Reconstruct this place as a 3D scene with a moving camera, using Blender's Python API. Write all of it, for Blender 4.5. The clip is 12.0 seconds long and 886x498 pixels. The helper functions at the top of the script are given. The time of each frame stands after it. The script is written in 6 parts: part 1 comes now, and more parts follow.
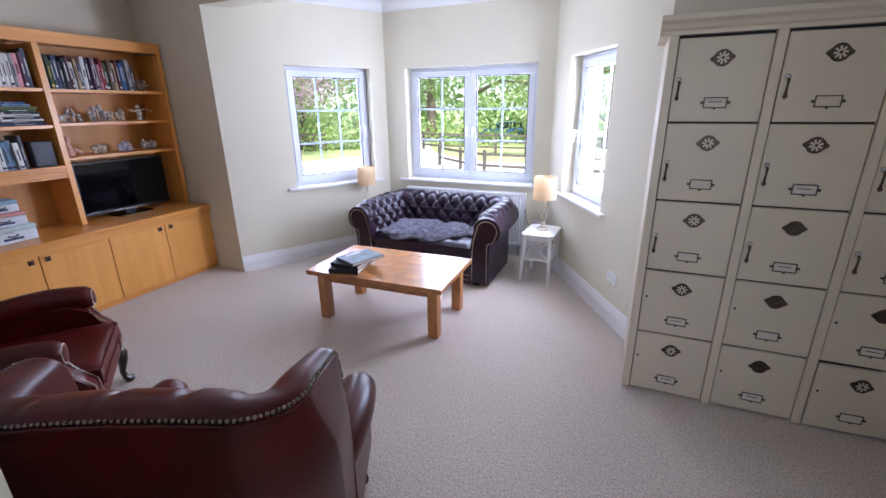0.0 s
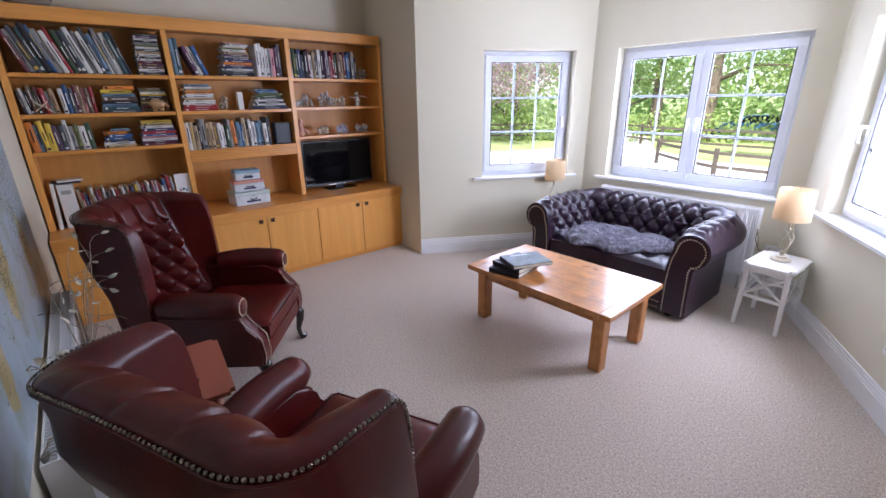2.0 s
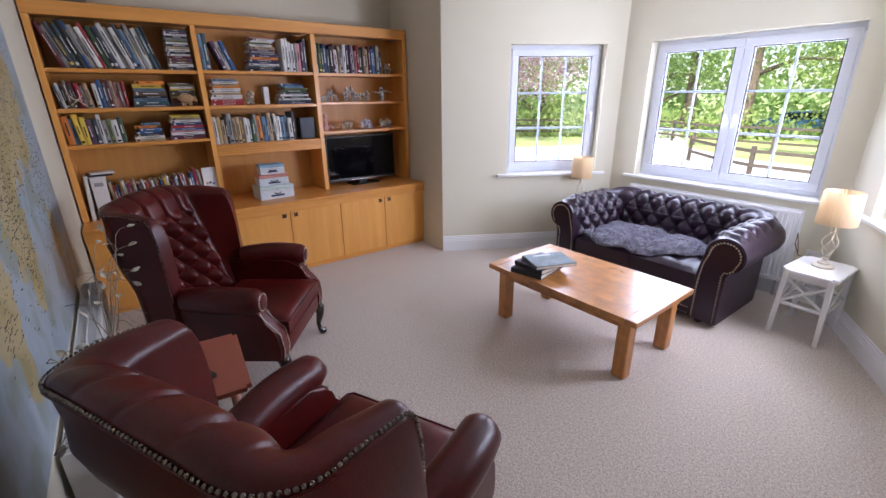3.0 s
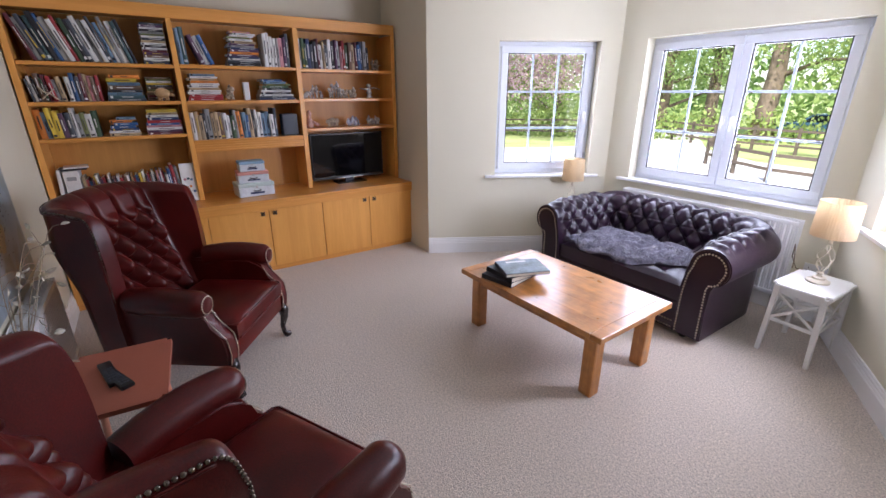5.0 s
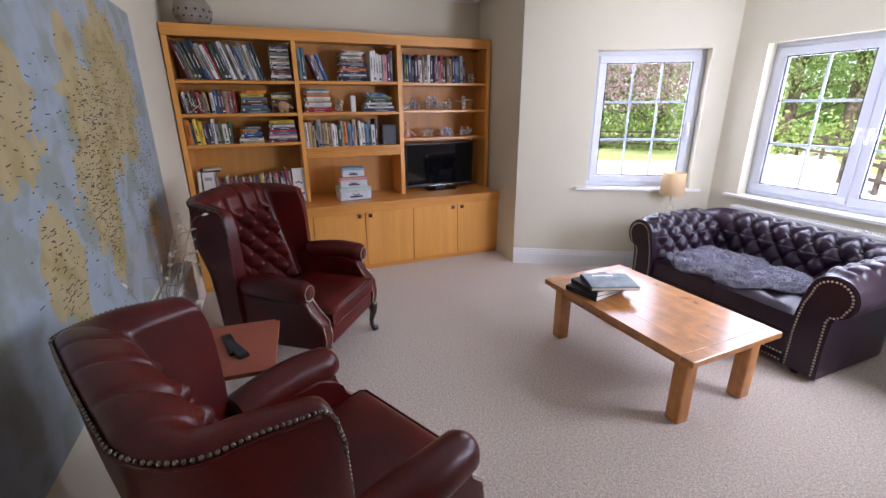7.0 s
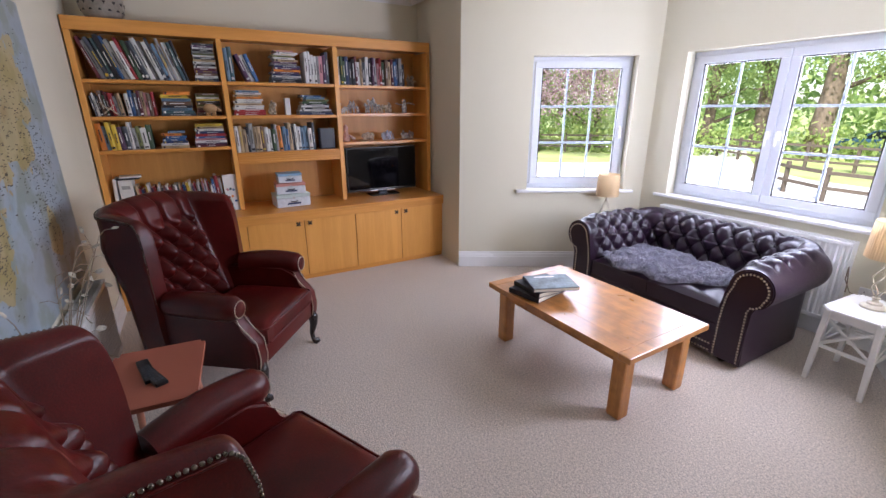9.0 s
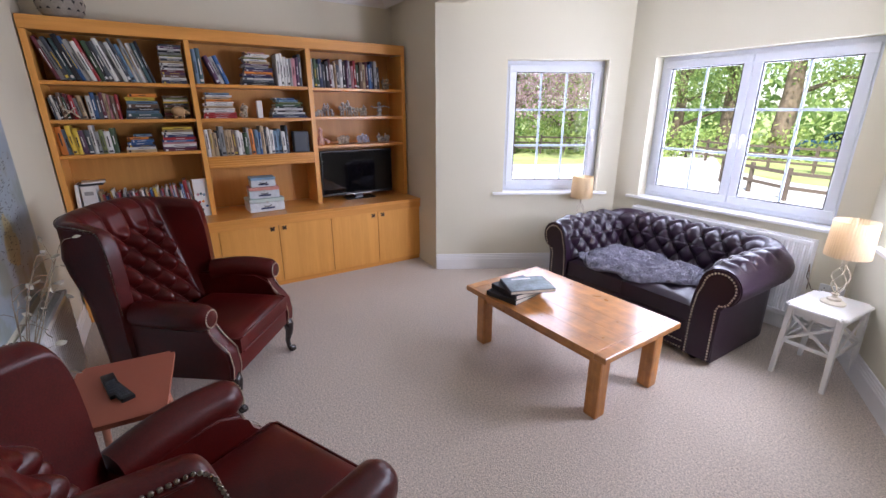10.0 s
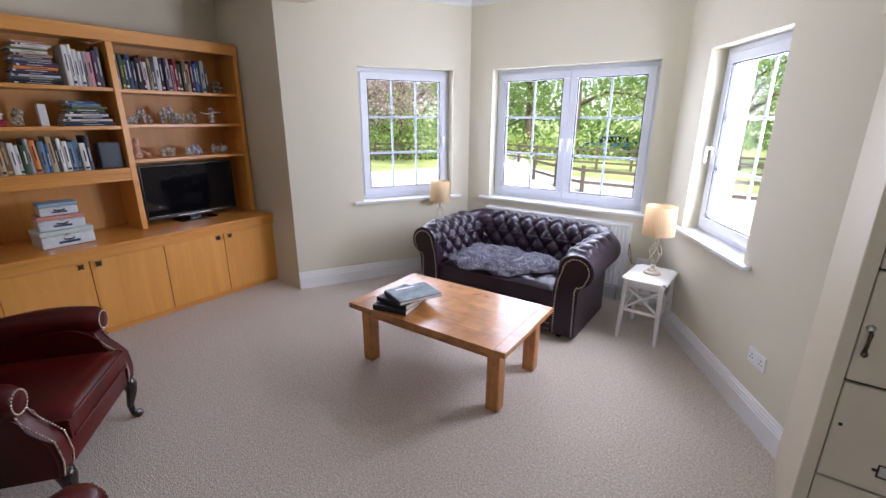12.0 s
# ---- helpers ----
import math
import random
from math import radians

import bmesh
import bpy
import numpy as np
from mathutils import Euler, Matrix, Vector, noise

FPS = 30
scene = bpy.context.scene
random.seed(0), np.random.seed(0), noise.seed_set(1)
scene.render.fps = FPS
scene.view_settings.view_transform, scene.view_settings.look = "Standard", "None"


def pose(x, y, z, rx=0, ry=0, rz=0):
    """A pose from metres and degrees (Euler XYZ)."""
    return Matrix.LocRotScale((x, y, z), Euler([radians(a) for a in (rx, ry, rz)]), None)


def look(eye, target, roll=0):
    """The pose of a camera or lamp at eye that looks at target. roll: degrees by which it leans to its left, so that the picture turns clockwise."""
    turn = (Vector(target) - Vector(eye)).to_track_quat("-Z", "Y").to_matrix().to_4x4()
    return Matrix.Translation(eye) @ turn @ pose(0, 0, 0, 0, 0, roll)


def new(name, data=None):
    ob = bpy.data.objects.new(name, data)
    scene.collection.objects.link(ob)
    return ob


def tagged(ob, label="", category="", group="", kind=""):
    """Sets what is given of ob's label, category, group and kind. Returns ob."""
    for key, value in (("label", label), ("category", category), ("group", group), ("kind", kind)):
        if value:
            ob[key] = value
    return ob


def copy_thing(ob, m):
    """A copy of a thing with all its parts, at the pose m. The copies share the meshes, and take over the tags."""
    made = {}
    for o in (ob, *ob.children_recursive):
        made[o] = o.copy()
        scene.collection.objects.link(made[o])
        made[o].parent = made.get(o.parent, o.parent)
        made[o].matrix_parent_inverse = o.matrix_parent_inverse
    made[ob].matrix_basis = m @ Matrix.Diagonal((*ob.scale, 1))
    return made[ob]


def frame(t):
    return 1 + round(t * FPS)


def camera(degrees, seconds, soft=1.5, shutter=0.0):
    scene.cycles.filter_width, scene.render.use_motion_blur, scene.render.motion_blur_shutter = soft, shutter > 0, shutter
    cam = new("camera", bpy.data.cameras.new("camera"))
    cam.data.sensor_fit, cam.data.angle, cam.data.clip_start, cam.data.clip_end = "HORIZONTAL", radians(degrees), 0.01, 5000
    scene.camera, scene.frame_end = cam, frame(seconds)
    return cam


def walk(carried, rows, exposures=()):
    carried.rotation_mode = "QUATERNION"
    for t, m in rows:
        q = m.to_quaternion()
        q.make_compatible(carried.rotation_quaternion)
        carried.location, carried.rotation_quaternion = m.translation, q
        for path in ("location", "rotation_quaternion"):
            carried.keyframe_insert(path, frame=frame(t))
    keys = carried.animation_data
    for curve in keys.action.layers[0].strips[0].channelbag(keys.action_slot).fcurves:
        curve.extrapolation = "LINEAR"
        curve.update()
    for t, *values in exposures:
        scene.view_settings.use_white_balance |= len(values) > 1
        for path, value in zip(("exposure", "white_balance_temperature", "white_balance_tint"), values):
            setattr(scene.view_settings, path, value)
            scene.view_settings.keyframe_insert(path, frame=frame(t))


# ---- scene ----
cam = camera(91.6, 12.0)
SKY, SUN, GLOW = 0.15, 5.0, 22.5
PATH = [
    (0, (0.402, 0.045, 1.704), (-0.355, 1.785, 1.073), -0.7),
    (0.5, (0.347, 0.145, 1.673), (-0.533, 1.826, 1.039), -0.8),
    (1, (0.347, 0.288, 1.672), (-0.803, 1.791, 1.025), -0.5),
    (1.5, (0.366, 0.404, 1.678), (-0.998, 1.712, 1.024), -0.8),
    (1.6, (0.368, 0.417, 1.682), (-1.021, 1.696, 1.024), -0.8),
    (2, (0.358, 0.465, 1.666), (-1.098, 1.669, 1.007), -0.7),
    (2.5, (0.359, 0.499, 1.657), (-1.151, 1.629, 0.993), -0.6),
    (3, (0.325, 0.51, 1.669), (-1.191, 1.625, 0.991), -0.6),
    (3.5, (0.249, 0.593, 1.652), (-1.258, 1.715, 0.967), -0.9),
    (3.7, (0.237, 0.642, 1.648), (-1.257, 1.781, 0.963), -0.6),
    (5.5, (0.472, 0.881, 1.663), (-1.128, 1.872, 0.987), 0.3),
    (6, (0.492, 0.856, 1.659), (-1.16, 1.771, 0.999), 0.2),
    (6.5, (0.501, 0.834, 1.651), (-1.227, 1.611, 1.012), -0.5),
    (6.7, (0.491, 0.809, 1.655), (-1.263, 1.53, 1.02), -0.4),
    (8.3, (0.442, 0.874, 1.642), (-1.279, 1.675, 1.013), 0.0),
    (8.5, (0.446, 0.875, 1.648), (-1.255, 1.719, 1.019), 0.1),
    (9, (0.438, 0.893, 1.652), (-1.22, 1.824, 1.03), -0.1),
    (9.5, (0.435, 0.904, 1.659), (-1.199, 1.878, 1.041), -0.2),
    (10, (0.434, 0.905, 1.661), (-1.174, 1.923, 1.048), 0.0),
    (10.5, (0.44, 0.9, 1.669), (-1.149, 1.956, 1.067), 0.2),
    (11, (0.413, 0.897, 1.667), (-1.105, 2.053, 1.069), 0.6),
    (11.5, (0.281, 0.838, 1.65), (-1.055, 2.208, 1.067), 0.9),
    (12, (0.184, 0.779, 1.659), (-0.937, 2.33, 1.077), 0.2),
]
walk(cam, [(t, look(eye, target, roll)) for t, eye, target, roll in PATH], exposures=[(0, 1.24, 5550, 17), (1.0, 1.24, 5650, 17), (2.5, 1.2, 5900, 17), (6.5, 1.18, 6100, 17), (10.5, 1.2, 6100, 17), (11.5, 1.13, 6100, 15), (12, 0.95, 6100, 14)])

# ---- world and light ----
world = bpy.data.worlds.new("sky")
scene.world = world
world.use_nodes = True
wn = world.node_tree.nodes
sky = wn.new("ShaderNodeTexSky")
sky.sky_type = "NISHITA"
sky.sun_disc = False
sky.sun_elevation, sky.sun_rotation = radians(48), radians(150)
wn["Background"].inputs["Strength"].default_value = SKY
world.node_tree.links.new(sky.outputs[0], wn["Background"].inputs["Color"])
sun_data = bpy.data.lights.new("sun", "SUN")
sun_data.energy, sun_data.angle, sun_data.color = SUN, radians(0.6), (1, 0.95, 0.86)
sun = new("sun", sun_data)
sun.matrix_world = look((8, -14, 18), (0, 0, 0))


def daylight(name, m, width, height, watts):
    """Skylight that enters through a window's opening."""
    d = bpy.data.lights.new(name, "AREA")
    d.shape, d.size, d.size_y, d.energy, d.color = "RECTANGLE", width, height, watts, (0.85, 0.87, 1.03)
    ob = new(name, d)
    ob.matrix_world = m
    return ob


# ---- helpers for meshes ----
def box(bm, x0, x1, y0, y1, z0, z1, bevel=0.0, m=None, seg=1):
    """Adds a box, with its edges rounded by bevel, to bm."""
    vs = [bm.verts.new((x, y, z)) for z in (z0, z1) for y in (y0, y1) for x in (x0, x1)]
    fs = [bm.faces.new([vs[i] for i in q]) for q in
          ((0, 2, 3, 1), (4, 5, 7, 6), (0, 1, 5, 4), (2, 6, 7, 3), (0, 4, 6, 2), (1, 3, 7, 5))]
    if m is not None:
        bmesh.ops.transform(bm, matrix=m, verts=vs)
    if bevel:
        bmesh.ops.bevel(bm, geom=list({e for f in fs for e in f.edges}), offset=bevel, segments=seg, profile=0.6, affect="EDGES")
    return bm


def lathe(bm, profile, n=20, m=None, cap=True):
    """Turns (radius, z) rows round the z axis."""
    rings = []
    for r, z in profile:
        rings.append([bm.verts.new((r * math.cos(2 * math.pi * i / n), r * math.sin(2 * math.pi * i / n), z)) for i in range(n)])
    for a, b in zip(rings, rings[1:]):
        for i in range(n):
            bm.faces.new((a[i], a[(i + 1) % n], b[(i + 1) % n], b[i]))
    if cap:
        bm.faces.new(rings[0][::-1])
        bm.faces.new(rings[-1])
    if m is not None:
        bmesh.ops.transform(bm, matrix=m, verts=[v for r in rings for v in r])
    return bm


def tube(bm, pts, radius, n=6, ends=True):
    """A round bar along points; radius may be one number or one for each point."""
    pts = [Vector(p) for p in pts]
    rad = radius if isinstance(radius, (list, tuple)) else [radius] * len(pts)
    rings = []
    a = None
    for i, p in enumerate(pts):
        d = (pts[min(i + 1, len(pts) - 1)] - pts[max(i - 1, 0)]).normalized()
        if a is None:
            a = d.cross(Vector((0, 0, 1)))
            if a.length < 0.05:
                a = d.cross(Vector((1, 0, 0)))
        # the section is carried along without twisting
        a = (a - d * a.dot(d)).normalized()
        b = d.cross(a)
        rings.append([bm.verts.new(p + rad[i] * (math.cos(2 * math.pi * k / n) * a + math.sin(2 * math.pi * k / n) * b)) for k in range(n)])
    for r, s in zip(rings, rings[1:]):
        for k in range(n):
            bm.faces.new((r[k], r[(k + 1) % n], s[(k + 1) % n], s[k]))
    if ends:
        bm.faces.new(rings[0][::-1])
        bm.faces.new(rings[-1])
    return bm


def extrude_profile(bm, profile, x0, x1):
    """Draws a closed (y, z) profile along x."""
    a = [bm.verts.new((x0, y, z)) for y, z in profile]
    b = [bm.verts.new((x1, y, z)) for y, z in profile]
    n = len(profile)
    for i in range(n):
        bm.faces.new((a[i], a[(i + 1) % n], b[(i + 1) % n], b[i]))
    bm.faces.new(a[::-1])
    bm.faces.new(b)
    return bm


def sheet(bm, f, nu, nv, wrap=False):
    """A grid of points f(u, v), u and v from 0 to 1."""
    g = [[bm.verts.new(f(i / nu, j / nv)) for j in range(nv + (0 if wrap else 1))] for i in range(nu + 1)]
    w = len(g[0])
    for i in range(nu):
        for j in range(nv):
            bm.faces.new((g[i][j], g[i + 1][j], g[i + 1][(j + 1) % w], g[i][(j + 1) % w]))
    return g


def mesh_of(name, bm, material, smooth=False):
    bmesh.ops.recalc_face_normals(bm, faces=bm.faces)
    me = bpy.data.meshes.new(name)
    bm.to_mesh(me)
    bm.free()
    me.materials.append(material)
    if smooth:
        me.shade_smooth()
        if smooth is not True:
            me.set_sharp_from_angle(angle=radians(smooth))
    return me


def part(name, bm, material, parent=None, label="", smooth=False, m=None):
    """Links a bmesh as one mesh object under a thing or a part."""
    ob = new(name, mesh_of(name, bm, material, smooth))
    if parent is not None:
        ob.parent = parent
    if m is not None:
        ob.matrix_basis = m
    return tagged(ob, label)


def thing(name, m, label, category, group=""):
    ob = new(name)
    ob.empty_display_size = 0.1
    ob.matrix_world = m
    return tagged(ob, label, category, group)


def B():
    return bmesh.new()


# ---- materials ----
def material(name, color, rough=0.5, metal=0.0, vary=0.1, scale=8.0, bump=0.0, bump_scale=60.0, coat=0.0, spec=0.5,
             rand=0.0, stretch=(1, 1, 1), sheen=0.0, second=None, rough_vary=0.1, fine_w=0.5):
    """A surface with its colour varied at two scales, its own roughness pattern and fine relief."""
    mat = bpy.data.materials.new(name)
    mat.use_nodes = True
    n, l = mat.node_tree.nodes, mat.node_tree.links
    p = n["Principled BSDF"]
    p.inputs["Metallic"].default_value = metal
    p.inputs["Coat Weight"].default_value = coat
    p.inputs["Coat Roughness"].default_value = 0.12
    p.inputs["Specular IOR Level"].default_value = spec
    p.inputs["Sheen Weight"].default_value = sheen
    co = n.new("ShaderNodeTexCoord")
    mp = n.new("ShaderNodeMapping")
    mp.inputs["Scale"].default_value = stretch
    l.new(co.outputs["Object"], mp.inputs["Vector"])
    big = n.new("ShaderNodeTexNoise")
    big.inputs["Scale"].default_value, big.inputs["Detail"].default_value = scale, 6
    l.new(mp.outputs[0], big.inputs["Vector"])
    fine = n.new("ShaderNodeTexNoise")
    fine.inputs["Scale"].default_value, fine.inputs["Detail"].default_value = bump_scale, 4
    l.new(mp.outputs[0], fine.inputs["Vector"])
    add = n.new("ShaderNodeMath")
    add.operation = "MULTIPLY_ADD"
    l.new(fine.outputs[0], add.inputs[0])
    add.inputs[1].default_value = fine_w
    l.new(big.outputs[0], add.inputs[2])
    ramp = n.new("ShaderNodeValToRGB")
    lo = [c * (1 - vary) for c in color]
    hi = [min(1, c * (1 + vary)) for c in (second or color)]
    c0 = 0.5 + 0.5 * fine_w
    ramp.color_ramp.elements[0].position, ramp.color_ramp.elements[1].position = 0, 1
    norm = n.new("ShaderNodeMapRange")
    norm.inputs["From Min"].default_value, norm.inputs["From Max"].default_value = c0 - 0.28 - 0.1 * fine_w, c0 + 0.28 + 0.1 * fine_w
    l.new(add.outputs[0], norm.inputs[0])
    ramp.color_ramp.elements[0].color, ramp.color_ramp.elements[1].color = (*lo, 1), (*hi, 1)
    l.new(norm.outputs[0], ramp.inputs[0])
    out = ramp.outputs[0]
    if rand:
        info = n.new("ShaderNodeObjectInfo")
        hsv = n.new("ShaderNodeHueSaturation")
        mr = n.new("ShaderNodeMapRange")
        mr.inputs["To Min"].default_value, mr.inputs["To Max"].default_value = 1 - rand, 1 + rand
        l.new(info.outputs["Random"], mr.inputs[0])
        l.new(mr.outputs[0], hsv.inputs["Value"])
        l.new(out, hsv.inputs["Color"])
        out = hsv.outputs[0]
    l.new(out, p.inputs["Base Color"])
    rr = n.new("ShaderNodeMapRange")
    rr.inputs["To Min"].default_value, rr.inputs["To Max"].default_value = max(0.02, rough - rough_vary), min(1, rough + rough_vary)
    l.new(big.outputs[0], rr.inputs[0])
    l.new(rr.outputs[0], p.inputs["Roughness"])
    if bump:
        bp = n.new("ShaderNodeBump")
        bp.inputs["Strength"].default_value, bp.inputs["Distance"].default_value = 1.0, bump
        l.new(fine.outputs[0], bp.inputs["Height"])
        l.new(bp.outputs[0], p.inputs["Normal"])
    return mat


def wood(name, light, dark, rough=0.35, along="Y", coat=0.2, scale=14.0, mottle=0.0, coat_rough=0.25):
    """Wood with its grain along one axis."""
    mat = bpy.data.materials.new(name)
    mat.use_nodes = True
    n, l = mat.node_tree.nodes, mat.node_tree.links
    p = n["Principled BSDF"]
    p.inputs["Coat Weight"].default_value, p.inputs["Coat Roughness"].default_value = coat, coat_rough
    co = n.new("ShaderNodeTexCoord")
    mp = n.new("ShaderNodeMapping")
    s = {"X": (0.06, 1, 1), "Y": (1, 0.06, 1), "Z": (1, 1, 0.06)}[along]
    mp.inputs["Scale"].default_value = s
    info = n.new("ShaderNodeObjectInfo")
    shift = n.new("ShaderNodeVectorMath")
    shift.operation = "ADD"
    l.new(co.outputs["Object"], shift.inputs[0])
    mul = n.new("ShaderNodeMath")
    mul.operation = "MULTIPLY"
    mul.inputs[1].default_value = 9.0
    l.new(info.outputs["Random"], mul.inputs[0])
    l.new(mul.outputs[0], shift.inputs[1])
    l.new(shift.outputs[0], mp.inputs["Vector"])
    a = n.new("ShaderNodeTexNoise")
    a.inputs["Scale"].default_value, a.inputs["Detail"].default_value, a.inputs["Distortion"].default_value = scale, 5, 0.6
    b = n.new("ShaderNodeTexNoise")
    b.inputs["Scale"].default_value, b.inputs["Detail"].default_value = scale * 9, 3
    l.new(mp.outputs[0], a.inputs["Vector"])
    l.new(mp.outputs[0], b.inputs["Vector"])
    add = n.new("ShaderNodeMath")
    add.operation = "MULTIPLY_ADD"
    add.inputs[1].default_value = 0.45
    l.new(b.outputs[0], add.inputs[0])
    l.new(a.outputs[0], add.inputs[2])
    ramp = n.new("ShaderNodeValToRGB")
    ramp.color_ramp.elements[0].position, ramp.color_ramp.elements[1].position = 0.52, 0.92
    ramp.color_ramp.elements[0].color, ramp.color_ramp.elements[1].color = (*dark, 1), (*light, 1)
    l.new(add.outputs[0], ramp.inputs[0])
    worn = n.new("ShaderNodeTexNoise")
    worn.inputs["Scale"].default_value, worn.inputs["Detail"].default_value = 13.0, 7
    l.new(co.outputs["Object"], worn.inputs["Vector"])
    shade = n.new("ShaderNodeMapRange")
    shade.inputs["From Min"].default_value, shade.inputs["From Max"].default_value = 0.36, 0.64
    shade.inputs["To Min"].default_value, shade.inputs["To Max"].default_value = 1 - mottle, 1 + 0.5 * mottle
    l.new(worn.outputs[0], shade.inputs[0])
    tone = n.new("ShaderNodeHueSaturation")
    l.new(shade.outputs[0], tone.inputs["Value"])
    l.new(ramp.outputs[0], tone.inputs["Color"])
    l.new(tone.outputs[0], p.inputs["Base Color"])
    rr = n.new("ShaderNodeMapRange")
    rr.inputs["To Min"].default_value, rr.inputs["To Max"].default_value = rough - 0.08, rough + 0.12 + 0.3 * mottle
    l.new((worn if mottle else b).outputs[0], rr.inputs[0])
    l.new(rr.outputs[0], p.inputs["Roughness"])
    bp = n.new("ShaderNodeBump")
    bp.inputs["Strength"].default_value, bp.inputs["Distance"].default_value = 0.5, 0.0006
    l.new(b.outputs[0], bp.inputs["Height"])
    l.new(bp.outputs[0], p.inputs["Normal"])
    return mat


def glass_material(name):
    mat = bpy.data.materials.new(name)
    mat.use_nodes = True
    n, l = mat.node_tree.nodes, mat.node_tree.links
    n.remove(n["Principled BSDF"])
    t, g, mix, fr = (n.new("ShaderNodeBsdfTransparent"), n.new("ShaderNodeBsdfGlossy"), n.new("ShaderNodeMixShader"), n.new("ShaderNodeFresnel"))
    g.inputs["Roughness"].default_value = 0.01
    t.inputs["Color"].default_value = (0.96, 0.98, 0.97, 1)
    fr.inputs["IOR"].default_value = 1.16
    l.new(fr.outputs[0], mix.inputs[0])
    l.new(t.outputs[0], mix.inputs[1])
    l.new(g.outputs[0], mix.inputs[2])
    l.new(mix.outputs[0], n["Material Output"].inputs["Surface"])
    return mat


M_WALL = material("cream_wall_paint", (0.70, 0.66, 0.52), rough=0.75, vary=0.025, scale=1.3, bump=0.0006, bump_scale=160, spec=0.3)
M_WHITE = material("white_gloss_paint", (0.80, 0.80, 0.79), rough=0.35, vary=0.03, scale=4, bump=0.0002, bump_scale=90)
M_CEIL = material("ceiling_paint", (0.80, 0.80, 0.78), rough=0.85, vary=0.02, scale=1.5, bump=0.0005, bump_scale=150, spec=0.2)
M_UPVC = material("white_upvc", (0.70, 0.73, 0.80), rough=0.45, spec=0.3, vary=0.015, scale=3)
# greyer than the frames: bars that rendered too bright are dimmed in their colour
M_BAR = material("dimmed_glazing_bar", (0.40, 0.44, 0.50), rough=0.5, spec=0.2, vary=0.03, scale=3)
M_CARPET = material("beige_carpet", (0.610, 0.525, 0.440), rough=0.95, vary=0.44, scale=75, bump=0.008, bump_scale=150, fine_w=1.4, spec=0.1, sheen=0.25)
M_OAK = wood("honey_oak", (0.82, 0.395, 0.090), (0.73, 0.335, 0.066), rough=0.34, along="Z", coat=0.25)
M_OAK_Y = wood("honey_oak_rail", (0.77, 0.35, 0.074), (0.64, 0.275, 0.050), rough=0.32, along="Y", coat=0.25)
M_OAK_IN = wood("oak_back_panel", (0.70, 0.345, 0.085), (0.62, 0.295, 0.066), rough=0.45, along="Z", coat=0.05)
M_PINE = wood("waxed_table_oak", (0.55, 0.24, 0.062), (0.40, 0.155, 0.035), rough=0.27, along="X", coat=0.4, scale=11, mottle=0.24, coat_rough=0.14)
M_PINE_Z = wood("waxed_table_leg", (0.56, 0.245, 0.062), (0.39, 0.15, 0.034), rough=0.32, along="Z", coat=0.3, scale=11, mottle=0.2)
M_LOCK = material("putty_paint", (0.63, 0.55, 0.405), rough=0.42, vary=0.035, scale=2.5, bump=0.0004, bump_scale=45)
# near-black for painted shade in gaps and holes, and for card ink
M_GAP = material("gap_shade_and_ink", (0.03, 0.027, 0.024), rough=0.8, vary=0.2)
M_BRONZE = material("aged_bronze", (0.10, 0.075, 0.055), rough=0.42, metal=0.8, vary=0.35, scale=40, bump=0.0006, bump_scale=120)
M_STEEL = material("brushed_steel", (0.55, 0.54, 0.52), rough=0.3, metal=1.0, vary=0.1, scale=30)
M_OXBLOOD = material("oxblood_leather", (0.023, 0.0021, 0.0019), rough=0.31, vary=0.25, scale=3.2, bump=0.0005, bump_scale=190, spec=0.32, second=(0.100, 0.0064, 0.0048), rough_vary=0.07)
M_AUBER = material("aubergine_leather", (0.013, 0.0048, 0.0135), rough=0.32, spec=0.34, vary=0.25, scale=4, bump=0.0007, bump_scale=160, coat=0.06, second=(0.020, 0.0075, 0.0185))
M_NAIL = material("antique_brass_nails", (0.64, 0.56, 0.44), rough=0.3, metal=1.0, vary=0.2, scale=60)
M_NAILD = material("dark_brass_nails", (0.20, 0.17, 0.135), rough=0.28, metal=0.9, vary=0.3, scale=60)
M_DARKWOOD = material("ebonised_wood", (0.025, 0.016, 0.013), rough=0.22, vary=0.2, scale=20, coat=0.3)
M_BLACK = material("black_plastic", (0.012, 0.012, 0.013), rough=0.3, vary=0.2, scale=20)
M_SCREEN = material("dark_screen", (0.004, 0.004, 0.005), rough=0.05, vary=0.05, scale=3, rough_vary=0.02, spec=0.3)
M_TABLE_T = material("terracotta_tabletop", (0.36, 0.105, 0.06), rough=0.5, vary=0.06, scale=6, bump=0.0003, bump_scale=90)
M_GLASS = glass_material("window_glass")

# ---- the room ----
NORTH, SOUTH, WEST, EAST, CEIL = 3.225, 0.15, -4.42, 2.42, 2.82
BAY = 4.86
PIER, JAMB = -3.365, 0.53
SLOPE = (BAY - NORTH) / math.tan(radians(60))
C12, C23 = PIER + SLOPE, JAMB - SLOPE
BAYLEN = (BAY - NORTH) / math.sin(radians(60))
HEAD, SILL = 2.126, 0.85


